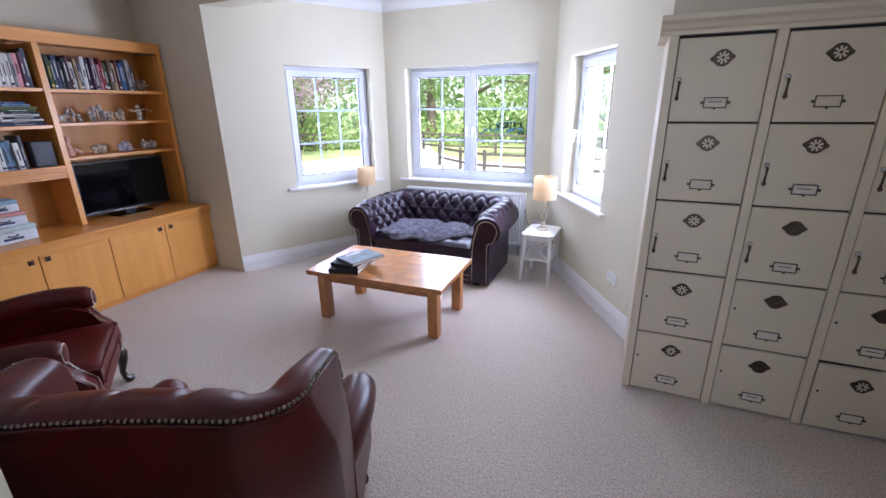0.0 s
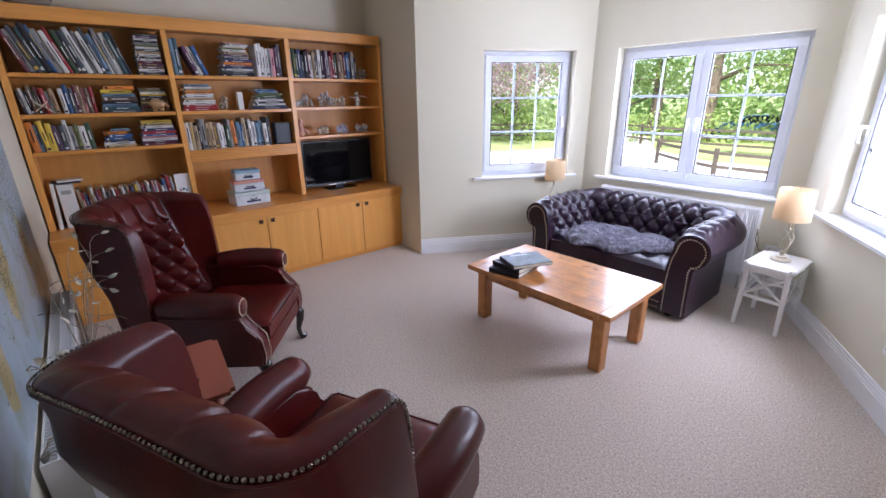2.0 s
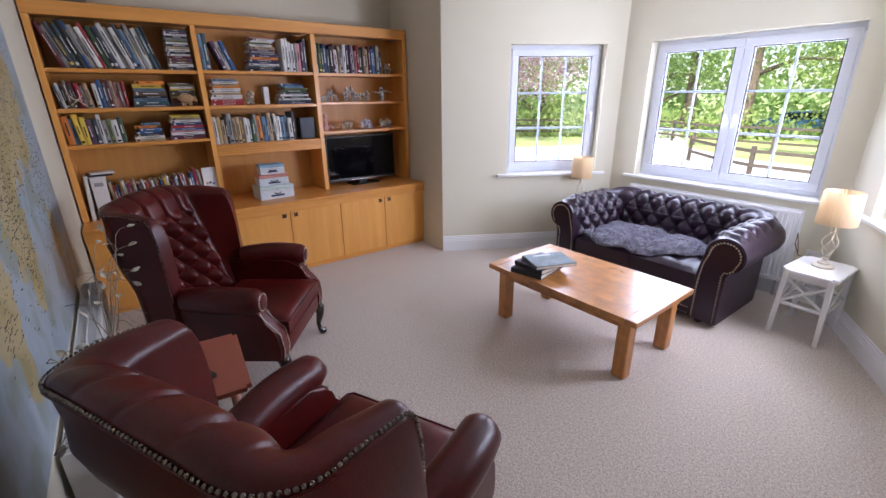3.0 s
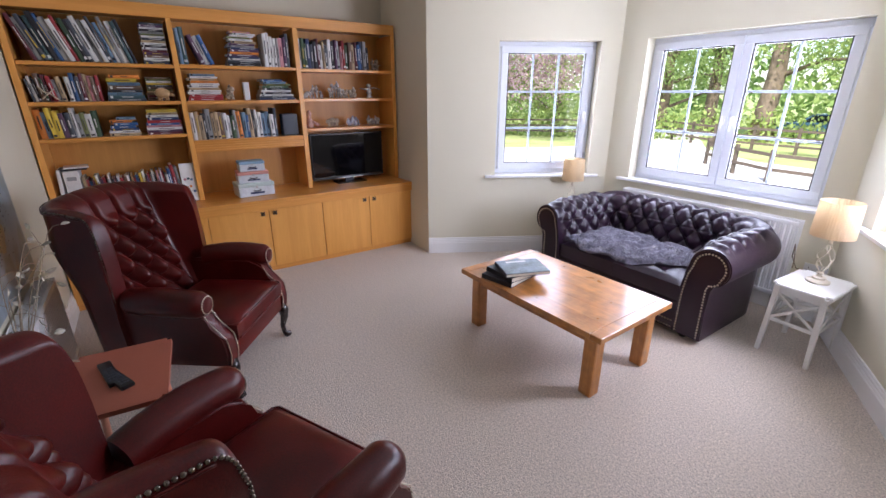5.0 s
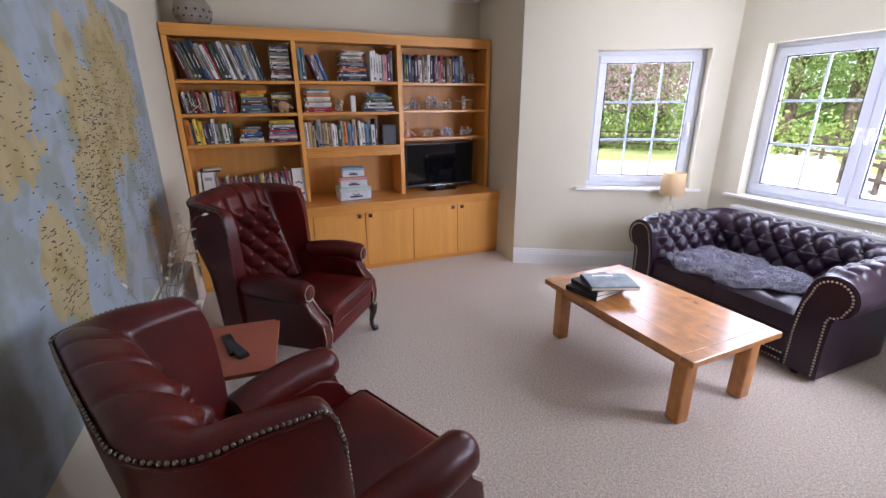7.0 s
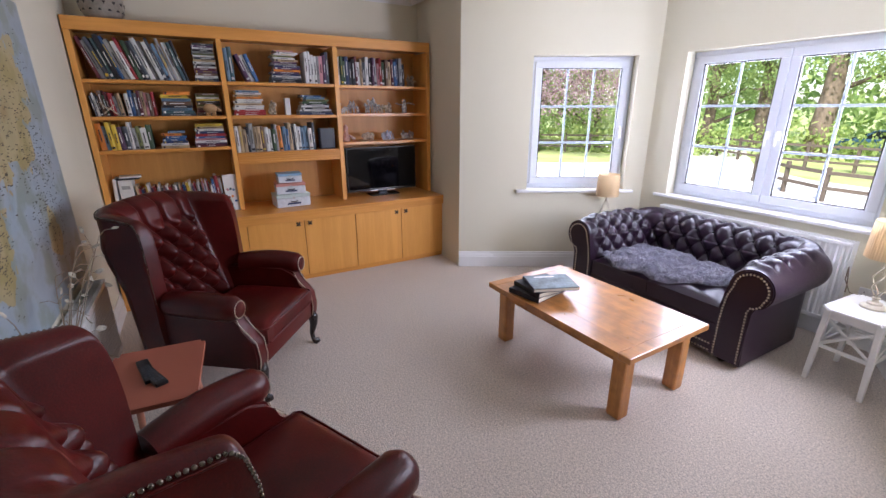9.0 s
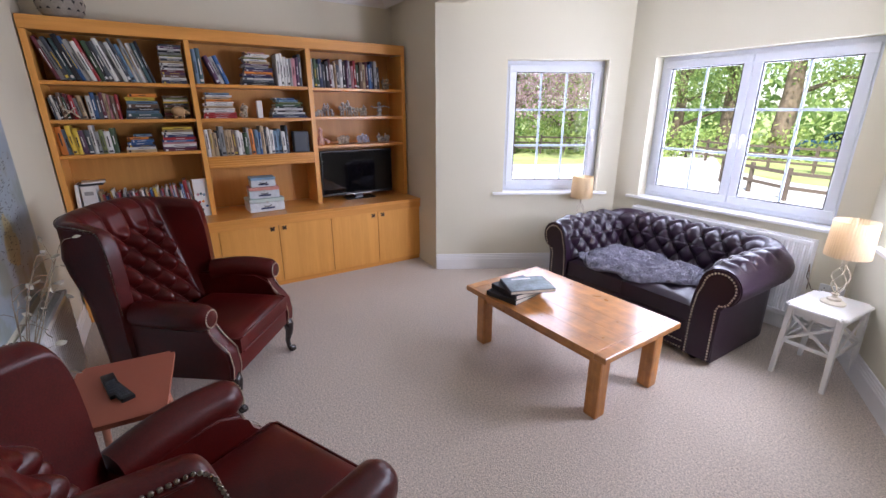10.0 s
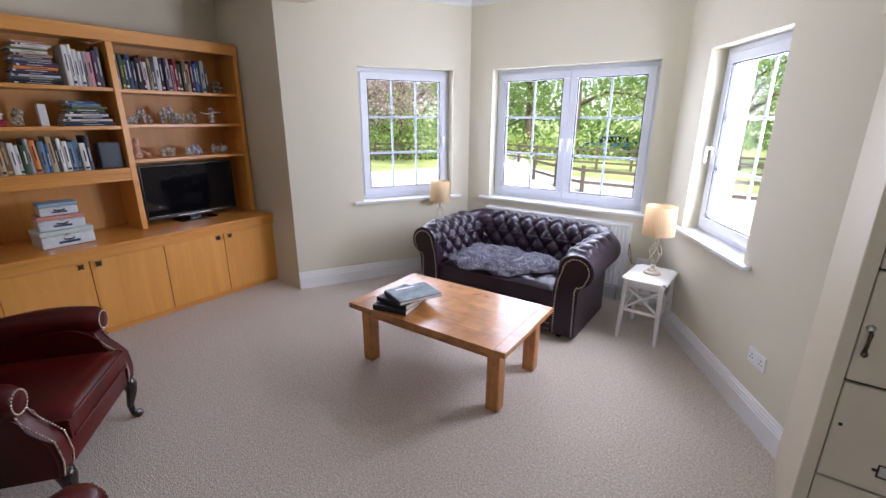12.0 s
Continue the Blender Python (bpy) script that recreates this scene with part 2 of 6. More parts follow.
def wall(name, x, y, angle, length, openings=(), thick=0.32, z0=-0.3, z1=CEIL + 0.15, before=0.0, after=0.0, label="cream painted plaster wall"):
    """A wall whose inner face runs from (x, y) along angle; its body lies to the left of that line. Openings: (s0, s1, z0, z1)."""
    ss = sorted({-before, length + after, *(v for o in openings for v in o[:2])})
    zs = sorted({z0, z1, *(v for o in openings for v in o[2:])})
    bm = B()

    def solid(i, j):
        if not (0 <= i < len(ss) - 1 and 0 <= j < len(zs) - 1):
            return False
        s, z = (ss[i] + ss[i + 1]) / 2, (zs[j] + zs[j + 1]) / 2
        return not any(a < s < b and c < z < d for a, b, c, d in openings)

    def quad(*p):
        bm.faces.new([bm.verts.new(q) for q in p])

    for i in range(len(ss) - 1):
        for j in range(len(zs) - 1):
            if not solid(i, j):
                continue
            a, b, c, d = ss[i], ss[i + 1], zs[j], zs[j + 1]
            quad((a, 0, c), (b, 0, c), (b, 0, d), (a, 0, d))
            quad((a, thick, c), (a, thick, d), (b, thick, d), (b, thick, c))
            if not solid(i - 1, j):
                quad((a, 0, c), (a, 0, d), (a, thick, d), (a, thick, c))
            if not solid(i + 1, j):
                quad((b, 0, c), (b, thick, c), (b, thick, d), (b, 0, d))
            if not solid(i, j - 1):
                quad((a, 0, c), (a, thick, c), (b, thick, c), (b, 0, c))
            if not solid(i, j + 1):
                quad((a, 0, d), (b, 0, d), (b, thick, d), (a, thick, d))
    bmesh.ops.remove_doubles(bm, verts=bm.verts, dist=1e-5)
    ob = part(name, bm, M_WALL)
    ob.matrix_world = pose(x, y, 0, 0, 0, angle)
    return tagged(ob, label, "wall", kind="structure")


W1 = (0.695, 1.69)
W3 = (BAYLEN - 1.50, BAYLEN - 0.645)
W2 = (-2.15 - C12, -0.592 - C12)
wall("wall_north", WEST, NORTH + 0.07, -3.8, (PIER - WEST) / math.cos(radians(3.8)), before=0.3)
wall("wall_north_east", JAMB, NORTH, 0, EAST - JAMB, after=0.3)
wall("wall_bay_west", PIER, NORTH, 60, BAYLEN, [(*W1, SILL - 0.03, HEAD)], after=0.18)
wall("wall_bay_north", C12, BAY, 0, C23 - C12, [(*W2, SILL - 0.03, HEAD)], before=0.18, after=0.18)
wall("wall_bay_east", C23, BAY, -60, BAYLEN, [(*W3, SILL - 0.03, HEAD)], before=0.18)
wall("wall_west", WEST, SOUTH, 90, NORTH - SOUTH, before=0.3, after=0.3)
wall("wall_east", EAST, NORTH, -90, NORTH - SOUTH, before=0.3, after=0.3)
DOOR = (EAST - 0.98, EAST + 0.02)
wall("wall_south", EAST, SOUTH, 180, EAST - WEST, [(DOOR[0], DOOR[1], -0.3, 2.08)], thick=0.14, before=0.3, after=0.3)
# this wall's opening is made for the added fill window
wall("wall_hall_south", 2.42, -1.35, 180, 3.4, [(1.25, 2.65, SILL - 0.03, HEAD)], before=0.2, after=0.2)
wall("wall_hall_west", -0.98, -1.35, 90, 1.38, before=0.2, after=0.1)
wall("wall_hall_east", 2.42, 0.01, -90, 1.36, before=0.0, after=0.2)

# the beam over the bay's opening
bm = B()
box(bm, PIER - 0.05, JAMB + 0.05, NORTH, NORTH + 0.22, 2.60, CEIL + 0.05)
tagged(part("wall_bay_beam", bm, M_WALL), "cream plastered beam over the bay opening", "wall", kind="structure")

bm = B()
box(bm, WEST - 0.3, EAST + 0.3, -1.6, BAY + 0.3, CEIL, CEIL + 0.1)
tagged(part("ceiling", bm, M_CEIL), "flat white painted ceiling", "ceiling", kind="structure")

bm = B()
box(bm, WEST - 0.2, EAST + 0.2, -1.5, BAY + 0.25, -0.12, 0.0)
tagged(part("floor", bm, M_CARPET), "beige short-pile carpet with faint tracks", "carpet", kind="structure")

# skirting boards and cornice follow the walls' inner faces
SKIRT = [(0, 0), (-0.020, 0), (-0.020, 0.112), (-0.016, 0.118), (-0.016, 0.130), (-0.012, 0.135), (-0.012, 0.147), (-0.007, 0.152), (-0.007, 0.166), (0, 0.170)]
CORN = [(0, CEIL), (0, CEIL - 0.095), (-0.008, CEIL - 0.095), (-0.012, CEIL - 0.08), (-0.03, CEIL - 0.06), (-0.06, CEIL - 0.03), (-0.085, CEIL - 0.014), (-0.09, CEIL)]


def run(name, profile, x, y, angle, length, label, category, mat):
    bm = extrude_profile(B(), profile, 0, length)
    ob = part(name, bm, mat)
    ob.matrix_world = pose(x, y, 0, 0, 0, angle)
    return tagged(ob, label, category, kind="structure")


for x, y, a, length in ((PIER - 0.435, NORTH, 0, 0.435), (PIER, NORTH, 60, BAYLEN), (C12, BAY, 0, C23 - C12), (C23, BAY, -60, BAYLEN),
                        (EAST, NORTH, -90, NORTH - SOUTH), (EAST, SOUTH, 180, DOOR[0]), (-0.02, SOUTH, 180, -0.02 - WEST)):
    if length > 0.5 or a == 60:
        run("baseboard", SKIRT, x, y, a, length, "white grooved skirting board", "skirting board", M_WHITE)
for x, y, a, length in ((WEST, NORTH, 0, EAST - WEST), (PIER, NORTH, 60, BAYLEN), (C12, BAY, 0, C23 - C12), (C23, BAY, -60, BAYLEN),
                        (EAST, NORTH, -90, NORTH - SOUTH), (EAST, SOUTH, 180, EAST - WEST), (WEST, SOUTH, 90, NORTH - SOUTH)):
    run("trim", CORN, x, y, a, length, "white moulded plaster cornice", "cornice", M_CEIL)


# ---- windows ----
def window(name, x, y, angle, s0, s1, sashes, cols, handles, watts):
    """A white casement window set back in its opening, with glazing bars and an inner sill board."""
    m = pose(x, y, 0, 0, 0, angle)
    win = new(name)
    win.matrix_world = m
    tagged(win, "white plastic casement window with Georgian glazing bars", "window", kind="structure")
    d0, d1 = 0.105, 0.165
    fw = 0.055
    bm = B()
    for a, b, c, d in ((s0, s1, SILL, SILL + fw), (s0, s1, HEAD - fw, HEAD), (s0, s0 + fw, SILL + fw, HEAD - fw), (s1 - fw, s1, SILL + fw, HEAD - fw)):
        box(bm, a + 0.002, b - 0.002, d0 + 0.008, d1, c, d - 0.002, 0.003)
    part("window_frame", bm, M_UPVC, win)
    n = sashes
    width = (s1 - s0 - 2 * fw + 0.03) / n
    sw = 0.066
    for k in range(n):
        a = s0 + fw - 0.015 + k * width + 0.003
        b = a + width - 0.006
        c, d = SILL + fw - 0.015, HEAD - fw + 0.015
        bm = B()
        # a sash of four mitred profiles with a sloped inner bead
        for (p0, p1, q0, q1) in ((a, b, c, c + sw), (a, b, d - sw, d), (a, a + sw, c + sw, d - sw), (b - sw, b, c + sw, d - sw)):
            box(bm, p0, p1, d0 - 0.012, d1 - 0.012, q0, q1, 0.004)
        sash = part("sash", bm, M_UPVC, win)
        ga, gb, gc, gd = a + sw, b - sw, c + sw, d - sw
        bm = B()
        for (p0, p1, q0, q1) in ((ga, gb, gc, gc + 0.009), (ga, gb, gd - 0.009, gd), (ga, ga + 0.009, gc, gd), (gb - 0.009, gb, gc, gd)):
            box(bm, p0, p1, d0 - 0.004, d0 + 0.02, q0, q1)
        part("gasket", bm, M_BLACK, sash, "black rubber glazing gasket")
        for i in range(1, cols):
            u = ga + (gb - ga) * i / cols
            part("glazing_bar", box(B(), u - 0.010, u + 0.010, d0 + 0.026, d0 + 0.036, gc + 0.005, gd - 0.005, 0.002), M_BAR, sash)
        for j in (1, 2):
            v = gc + (gd - gc) * j / 3
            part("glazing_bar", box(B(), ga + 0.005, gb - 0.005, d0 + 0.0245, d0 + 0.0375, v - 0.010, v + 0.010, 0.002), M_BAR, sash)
        bm = B()
        vs = [bm.verts.new(p) for p in ((ga, d0 + 0.021, gc), (gb, d0 + 0.021, gc), (gb, d0 + 0.021, gd), (ga, d0 + 0.021, gd))]
        bm.faces.new(vs)
        pane = part("pane", bm, M_GLASS, sash, "clear window glass")
        pane.visible_shadow = False
        if k in handles:
            hx = a + sw * 0.5 if handles[k] < 0 else b - sw * 0.5
            bm = B()
            zc = (c + d) / 2 - 0.05
            box(bm, hx - 0.013, hx + 0.013, d0 - 0.024, d0 - 0.012, zc - 0.035, zc + 0.035, 0.004)
            box(bm, hx - 0.009, hx + 0.009, d0 - 0.058, d0 - 0.024, zc + 0.010, zc + 0.030, 0.004)
            box(bm, hx - 0.010, hx + 0.010, d0 - 0.066, d0 - 0.052, zc - 0.085, zc + 0.032, 0.005)
            part("handle", bm, M_WHITE, sash, "white lever handle")
    bm = B()
    box(bm, s0 - 0.105, s1 + 0.095, -0.05, -0.002, SILL - 0.028, SILL - 0.002, 0.006, seg=2)
    box(bm, s0 + 0.003, s1 - 0.003, -0.002, d0 + 0.02, SILL - 0.0275, SILL - 0.0025)
    part("window_sill", bm, M_WHITE, win, "white painted window board")
    bm = B()
    box(bm, s0 - 0.05, s1 + 0.05, 0.30, 0.40, SILL - 0.10, SILL - 0.03)
    box(bm, s0 + 0.003, s1 - 0.003, d1 + 0.003, 0.30, SILL - 0.0275, SILL - 0.004)
    part("outer_sill", bm, M_WHITE, win)
    sc, zc = (s0 + s1) / 2, (SILL + HEAD) / 2
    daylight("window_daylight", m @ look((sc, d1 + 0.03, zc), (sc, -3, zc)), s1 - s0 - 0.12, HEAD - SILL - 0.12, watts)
    return win


window("window_1", PIER, NORTH, 60, *W1, 1, 3, {0: 1}, GLOW * 0.55)
window("window_2", C12, BAY, 0, *W2, 2, 2, {0: 1, 1: -1}, GLOW * 1.25)
window("window_3", C23, BAY, -60, *W3, 1, 3, {0: -1}, GLOW * 1.65)
# unseen window with its lamp, added to brighten the lockers and near carpet
window("unseen_fill_window", 2.42, -1.35, 180, 1.25, 2.65, 2, 2, {0: 1, 1: -1}, GLOW * 0.6)
# an unseen slab, added to keep direct sun out of the hall's window
tagged(part("eaves", box(B(), -1.4, 2.8, -3.1, -1.68, 2.35, 2.45, 0.01), M_WHITE), "added white slab that keeps direct sun out of the unseen hall window", "eaves", kind="structure")

# ---- bookcase ----
BX, BB = -4.056, -4.405
shelf_unit = thing("bookcase", pose(0, 0, 0), "honey oak wall unit with open shelves above closed cupboards", "bookcase")
Y0, Y1 = SOUTH + 0.012, NORTH + 0.028
U1, U2 = 1.205, 2.215
TOPZ, WT = 2.315, 0.722
part("worktop", box(B(), BB, -3.745, Y0, Y1, WT - 0.03, WT, 0.004), M_OAK_Y, shelf_unit)
part("fascia", box(B(), -3.772, -3.752, Y0, Y1 - 0.001, WT - 0.098, WT - 0.031, 0.002), M_OAK_Y, shelf_unit)
part("plinth", box(B(), BB, -3.795, Y0, Y1, 0.001, 0.05), M_OAK_Y, shelf_unit)
part("carcass", box(B(), BB, -3.798, Y0 + 0.002, Y1 - 0.002, 0.05, WT - 0.031), M_OAK_IN, shelf_unit)
dw = (Y1 - Y0) / 6
for i in range(6):
    a, b = Y0 + i * dw, Y0 + (i + 1) * dw
    d = part("cupboard_door", box(B(), -3.796, -3.776, a + 0.003, b - 0.003, 0.052, WT - 0.101, 0.002), M_OAK, shelf_unit)
    ky = b - 0.055 if i % 2 == 0 else a + 0.055
    bm = B()
    lathe(bm, [(0.006, 0), (0.006, 0.012), (0.013, 0.016), (0.014, 0.022), (0.009, 0.027)], 10, pose(-3.776, ky, 0.585, 0, 90, 0))
    for k in range(4):
        box(bm, -0.008, 0.008, -0.008, 0.008, 0, 0.006, 0.002, pose(-3.776, ky, 0.585, 0, 90, 0) @ pose(0, 0, 0, 0, 0, 45 + 90 * k) @ pose(0.016, 0, 0))
    part("knob", bm, M_BRONZE, d, "dark bronze petal knob")
for y0, y1 in ((Y0, Y0 + 0.042), (U1 - 0.02, U1 + 0.02), (U2 - 0.022, U2 + 0.022), (Y1 - 0.042, Y1)):
    part("upright", box(B(), BB, BX, y0, y1, WT + 0.001, 2.218, 0.002), M_OAK, shelf_unit)
part("top_rail", box(B(), BX - 0.02, BX + 0.003, Y0 - 0.001, Y1, 2.219, TOPZ, 0.003), M_OAK_Y, shelf_unit)
part("top_board", box(B(), BB, BX - 0.021, Y0, Y1, 2.24, TOPZ - 0.004), M_OAK_Y, shelf_unit)
part("back_panel", box(B(), BB - 0.008, BB + 0.004, Y0 + 0.002, Y1 - 0.002, WT + 0.002, 2.238), M_OAK_IN, shelf_unit)
BAYS = {"left": (Y0 + 0.043, U1 - 0.021), "mid": (U1 + 0.021, U2 - 0.023), "right": (U2 + 0.023, Y1 - 0.043)}
SHELVES = {"left": (1.875, 1.590, 1.320), "mid": (1.880, 1.590, 1.255), "right": (1.875, 1.600, 1.315)}
for bay, zs in SHELVES.items():
    for k, z in enumerate(zs):
        a, b = BAYS[bay]
        part("shelf", box(B(), BB + 0.005, BX - 0.012, a, b, z - 0.028, z, 0.002), M_OAK_Y, shelf_unit)
        if bay == "mid" and k == 2:
            bm = B()
            for q in range(5):
                box(bm, BX - 0.011, BX - 0.002 - 0.002 * (q % 2), a, b, z - 0.105 + q * 0.021, z - 0.085 + q * 0.021, 0.003)
            part("pelmet", bm, M_OAK_Y, shelf_unit, "reeded oak pelmet")

# ---- lockers ----
LY, LX0, LP = 2.632, 0.505, 0.440
locker = thing("locker_bank", pose(0, 0, 0), "putty painted wooden locker bank with bronze vents and label frames", "lockers")
NC = 4
LX1 = LX0 + 0.045 + NC * LP
part("case", box(B(), LX0 + 0.002, LX1 - 0.002, LY + 0.03, NORTH - 0.02, 0.0, 2.03), M_LOCK, locker)
for c in range(NC + 1):
    x = LX0 + c * LP
    part("stile", box(B(), x, x + 0.043, LY - 0.004, LY + 0.031, 0.0, 2.03, 0.003), M_LOCK, locker)
# a dark sheet behind the doors paints the shade in their gaps
part("gap_shade_sheet", box(B(), LX0 + 0.01, LX1 - 0.01, LY + 0.027, LY + 0.0295, 0.004, 2.02), M_GAP, locker)
part("cornice", extrude_profile(B(), [(LY + 0.03, 2.016), (LY - 0.010, 2.016), (LY - 0.012, 2.034), (LY - 0.022, 2.042), (LY - 0.032, 2.062), (LY - 0.05, 2.078), (LY - 0.055, 2.10), (LY + 0.03, 2.10)],
                                LX0 - 0.045, LX1 + 0.03), M_LOCK, locker)
part("top_board", box(B(), LX0 - 0.042, LX1 + 0.028, LY + 0.031, NORTH - 0.02, 2.032, 2.098), M_LOCK, locker)


def locker_vent():
    """A round pierced plate with two pointed ears."""
    bm = B()
    pts = []
    for i in range(48):
        t = 2 * math.pi * i / 48
        r = 0.0385
        ear = max(0, abs(math.cos(t)) - 0.90) / 0.10
        pts.append(((r + 0.014 * ear ** 1.3) * math.cos(t), r * math.sin(t)))
    a = [bm.verts.new((x, -0.001, z)) for x, z in pts]
    b = [bm.verts.new((x * 0.95, -0.005, z * 0.95)) for x, z in pts]
    for i in range(48):
        bm.faces.new((a[i], a[(i + 1) % 48], b[(i + 1) % 48], b[i]))
    bm.faces.new(b)
    lathe(bm, [(0.034, 0), (0.034, 0.004), (0.029, 0.004), (0.029, 0.0)], 24, pose(0, -0.005, 0, 90, 0, 0), cap=False)
    lathe(bm, [(0.007, 0), (0.007, 0.005), (0.003, 0.007)], 10, pose(0, -0.005, 0, 90, 0, 0))
    return bm


def locker_petals():
    bm = B()
    ring = []
    for k in range(8):
        for turn, r in ((-10, 0.027), (10, 0.027), (22.5, 0.009)):
            a = radians(45 * k + turn)
            ring.append((r * math.cos(a), r * math.sin(a)))
    front = [bm.verts.new((x, -0.0065, z)) for x, z in ring]
    back = [bm.verts.new((x, -0.0055, z)) for x, z in ring]
    bm.faces.new(front)
    bm.faces.new(back[::-1])
    n = len(ring)
    for i in range(n):
        bm.faces.new((front[i], front[(i + 1) % n], back[(i + 1) % n], back[i]))
    return bm


def label_frame():
    bm = B()
    for x0, x1, z0, z1 in ((-0.051, 0.051, 0.021, 0.026), (-0.051, 0.051, -0.026, -0.021), (-0.051, -0.046, -0.021, 0.021), (0.046, 0.051, -0.021, 0.021)):
        box(bm, x0, x1, -0.005, 0, z0, z1, 0.0015)
    for s in (-1, 1):
        box(bm, -0.008, 0.008, -0.003, 0, -0.006, 0.006, 0.002, pose(s * 0.056, 0, 0))
        lathe(bm, [(0.004, 0), (0.003, 0.004)], 8, pose(s * 0.060, -0.003, 0, 90, 0, 0))
    box(bm, -0.006, 0.006, -0.005, 0, -0.033, -0.026, 0.002)
    return bm


def locker_handle():
    bm = B()
    tube(bm, [(0, -0.006, 0), (0.002, -0.02, -0.01), (0.0, -0.024, -0.035), (-0.001, -0.022, -0.07)], [0.005, 0.006, 0.005, 0.006])
    lathe(bm, [(0.002, -0.012), (0.009, -0.006), (0.010, 0.002), (0.005, 0.012)], 10, pose(-0.001, -0.022, -0.082))
    return bm


D_VENT, D_PETAL = mesh_of("vent", locker_vent(), M_BRONZE, 40), mesh_of("pierced_rosette", locker_petals(), M_LOCK)
D_LABEL, D_HANDLE = mesh_of("label_frame", label_frame(), M_BRONZE), mesh_of("latch", locker_handle(), M_BRONZE, True)
D_KNOB = mesh_of("knob", lathe(B(), [(0.013, 0), (0.013, 0.004), (0.009, 0.012), (0.004, 0.014)], 12, pose(0, 0, 0, 90, 0, 0)), M_STEEL, True)
D_CARD = mesh_of("card", box(B(), -0.045, 0.045, -0.002, 0, -0.020, 0.020), material("label_card", (0.62, 0.57, 0.47), rough=0.7, vary=0.05))
D_BAR = mesh_of("ink_bar", box(B(), -0.028, 0.028, -0.0028, -0.002, -0.002, 0.002), M_GAP)
D_HOLE = mesh_of("keyhole", lathe(B(), [(0.007, 0), (0.006, 0.002)], 10, pose(0, 0, 0, 90, 0, 0)), M_GAP)
ROWS_Z = [0.008, 0.404, 0.800, 1.203, 1.608, 2.006]


def sub(name, data, parent, m, label=""):
    ob = new(name, data)
    ob.parent = parent
    ob.matrix_basis = m
    return tagged(ob, label)


rnd = random.Random(4)
for c in range(NC):
    x0, x1 = LX0 + c * LP + 0.047, LX0 + (c + 1) * LP - 0.004
    for r in range(5):
        z0, z1 = ROWS_Z[r] + 0.005, ROWS_Z[r + 1] - 0.005
        w = x1 - x0
        door = part("locker_door", box(B(), 0, w, -0.001, 0.019, z0, z1, 0.003), M_LOCK, locker)
        ajar = 3.0 if (c, r) in ((1, 4), (2, 0)) else rnd.uniform(-0.2, 0.5)
        # hinged on its far edge, some a little proud
        door.matrix_basis = pose(x1, LY + 0.004, 0, 0, 0, ajar) @ pose(-w, 0, 0)
        sub("vent", D_VENT, door, pose(w * 0.5, -0.001, z1 - 0.095, 0, rnd.uniform(-6, 6), 0), "pierced dark bronze ventilation plate")
        if rnd.random() < 0.5 or c == 0:
            sub("pierced_rosette", D_PETAL, door, pose(w * 0.5, -0.001, z1 - 0.095, 0, rnd.uniform(-20, 20), 0))
        zl = z0 + 0.09
        sub("label_frame", D_LABEL, door, pose(w * 0.5, -0.001, zl), "bronze label frame")
        if (c, r) != (1, 4):
            sub("card", D_CARD, door, pose(w * 0.5, -0.001, zl, 0, rnd.uniform(-2, 2), 0), "paper name card")
            if rnd.random() < 0.6:
                sub("ink_bar", D_BAR, door, pose(w * 0.5, -0.001, zl + 0.003))
        if r >= 2:
            sub("latch", D_HANDLE, door, pose(0.022, -0.001, z0 + 0.195), "dark bronze drop latch")
            sub("knob", D_KNOB, door, pose(0.022, -0.001, z0 + 0.200), "round steel knob")
        else:
            sub("keyhole", D_HOLE, door, pose(0.022, -0.001, (z0 + z1) / 2 + 0.03))

# ---- coffee table ----
table = thing("coffee_table", pose(-1.352, 2.985, 0, 0, 0, 1.6), "low honey oak coffee table with square legs", "coffee table")
TL, TW = 0.595, 0.36
for k in range(5):
    a = -TW + k * 2 * TW / 5
    part("plank", box(B(), -TL + 0.075, TL - 0.075, a, a + 2 * TW / 5, 0.408, 0.445, 0.0006), M_PINE, table)
for s in (-1, 1):
    part("breadboard_end", box(B(), s * TL - 0.075 * (s > 0), s * TL + 0.075 * (s < 0), -TW, TW, 0.4075, 0.4455, 0.004), M_PINE, table)
for sx in (-1, 1):
    for sy in (-1, 1):
        cx, cy = sx * (TL - 0.10), sy * (TW - 0.10)
        part("leg", box(B(), cx - 0.042, cx + 0.042, cy - 0.042, cy + 0.042, 0.001, 0.407, 0.012, seg=2), M_PINE_Z, table)
for s in (-1, 1):
    part("apron", box(B(), -TL + 0.142, TL - 0.142, s * (TW - 0.088) - 0.012, s * (TW - 0.088) + 0.012, 0.335, 0.407, 0.002), M_PINE, table)
    part("apron", box(B(), s * (TL - 0.088) - 0.012, s * (TL - 0.088) + 0.012, -TW + 0.142, TW - 0.142, 0.335, 0.407, 0.002), M_PINE, table)

# ---- upholstery ----
def diamond(p, q, swell=0.46):
    """Height of a buttoned surface at lattice coordinates; pleats run where p + q or p - q is whole."""
    a, b = math.sin(math.pi * (p + q) / 2), math.sin(math.pi * (p - q) / 2)
    pit = math.exp(-6.0 * (a * a + b * b))
    return (abs(a) * abs(b)) ** swell - 0.42 * pit


def smoothstep(a, b, x):
    t = min(1, max(0, (x - a) / (b - a)))
    return t * t * (3 - 2 * t)


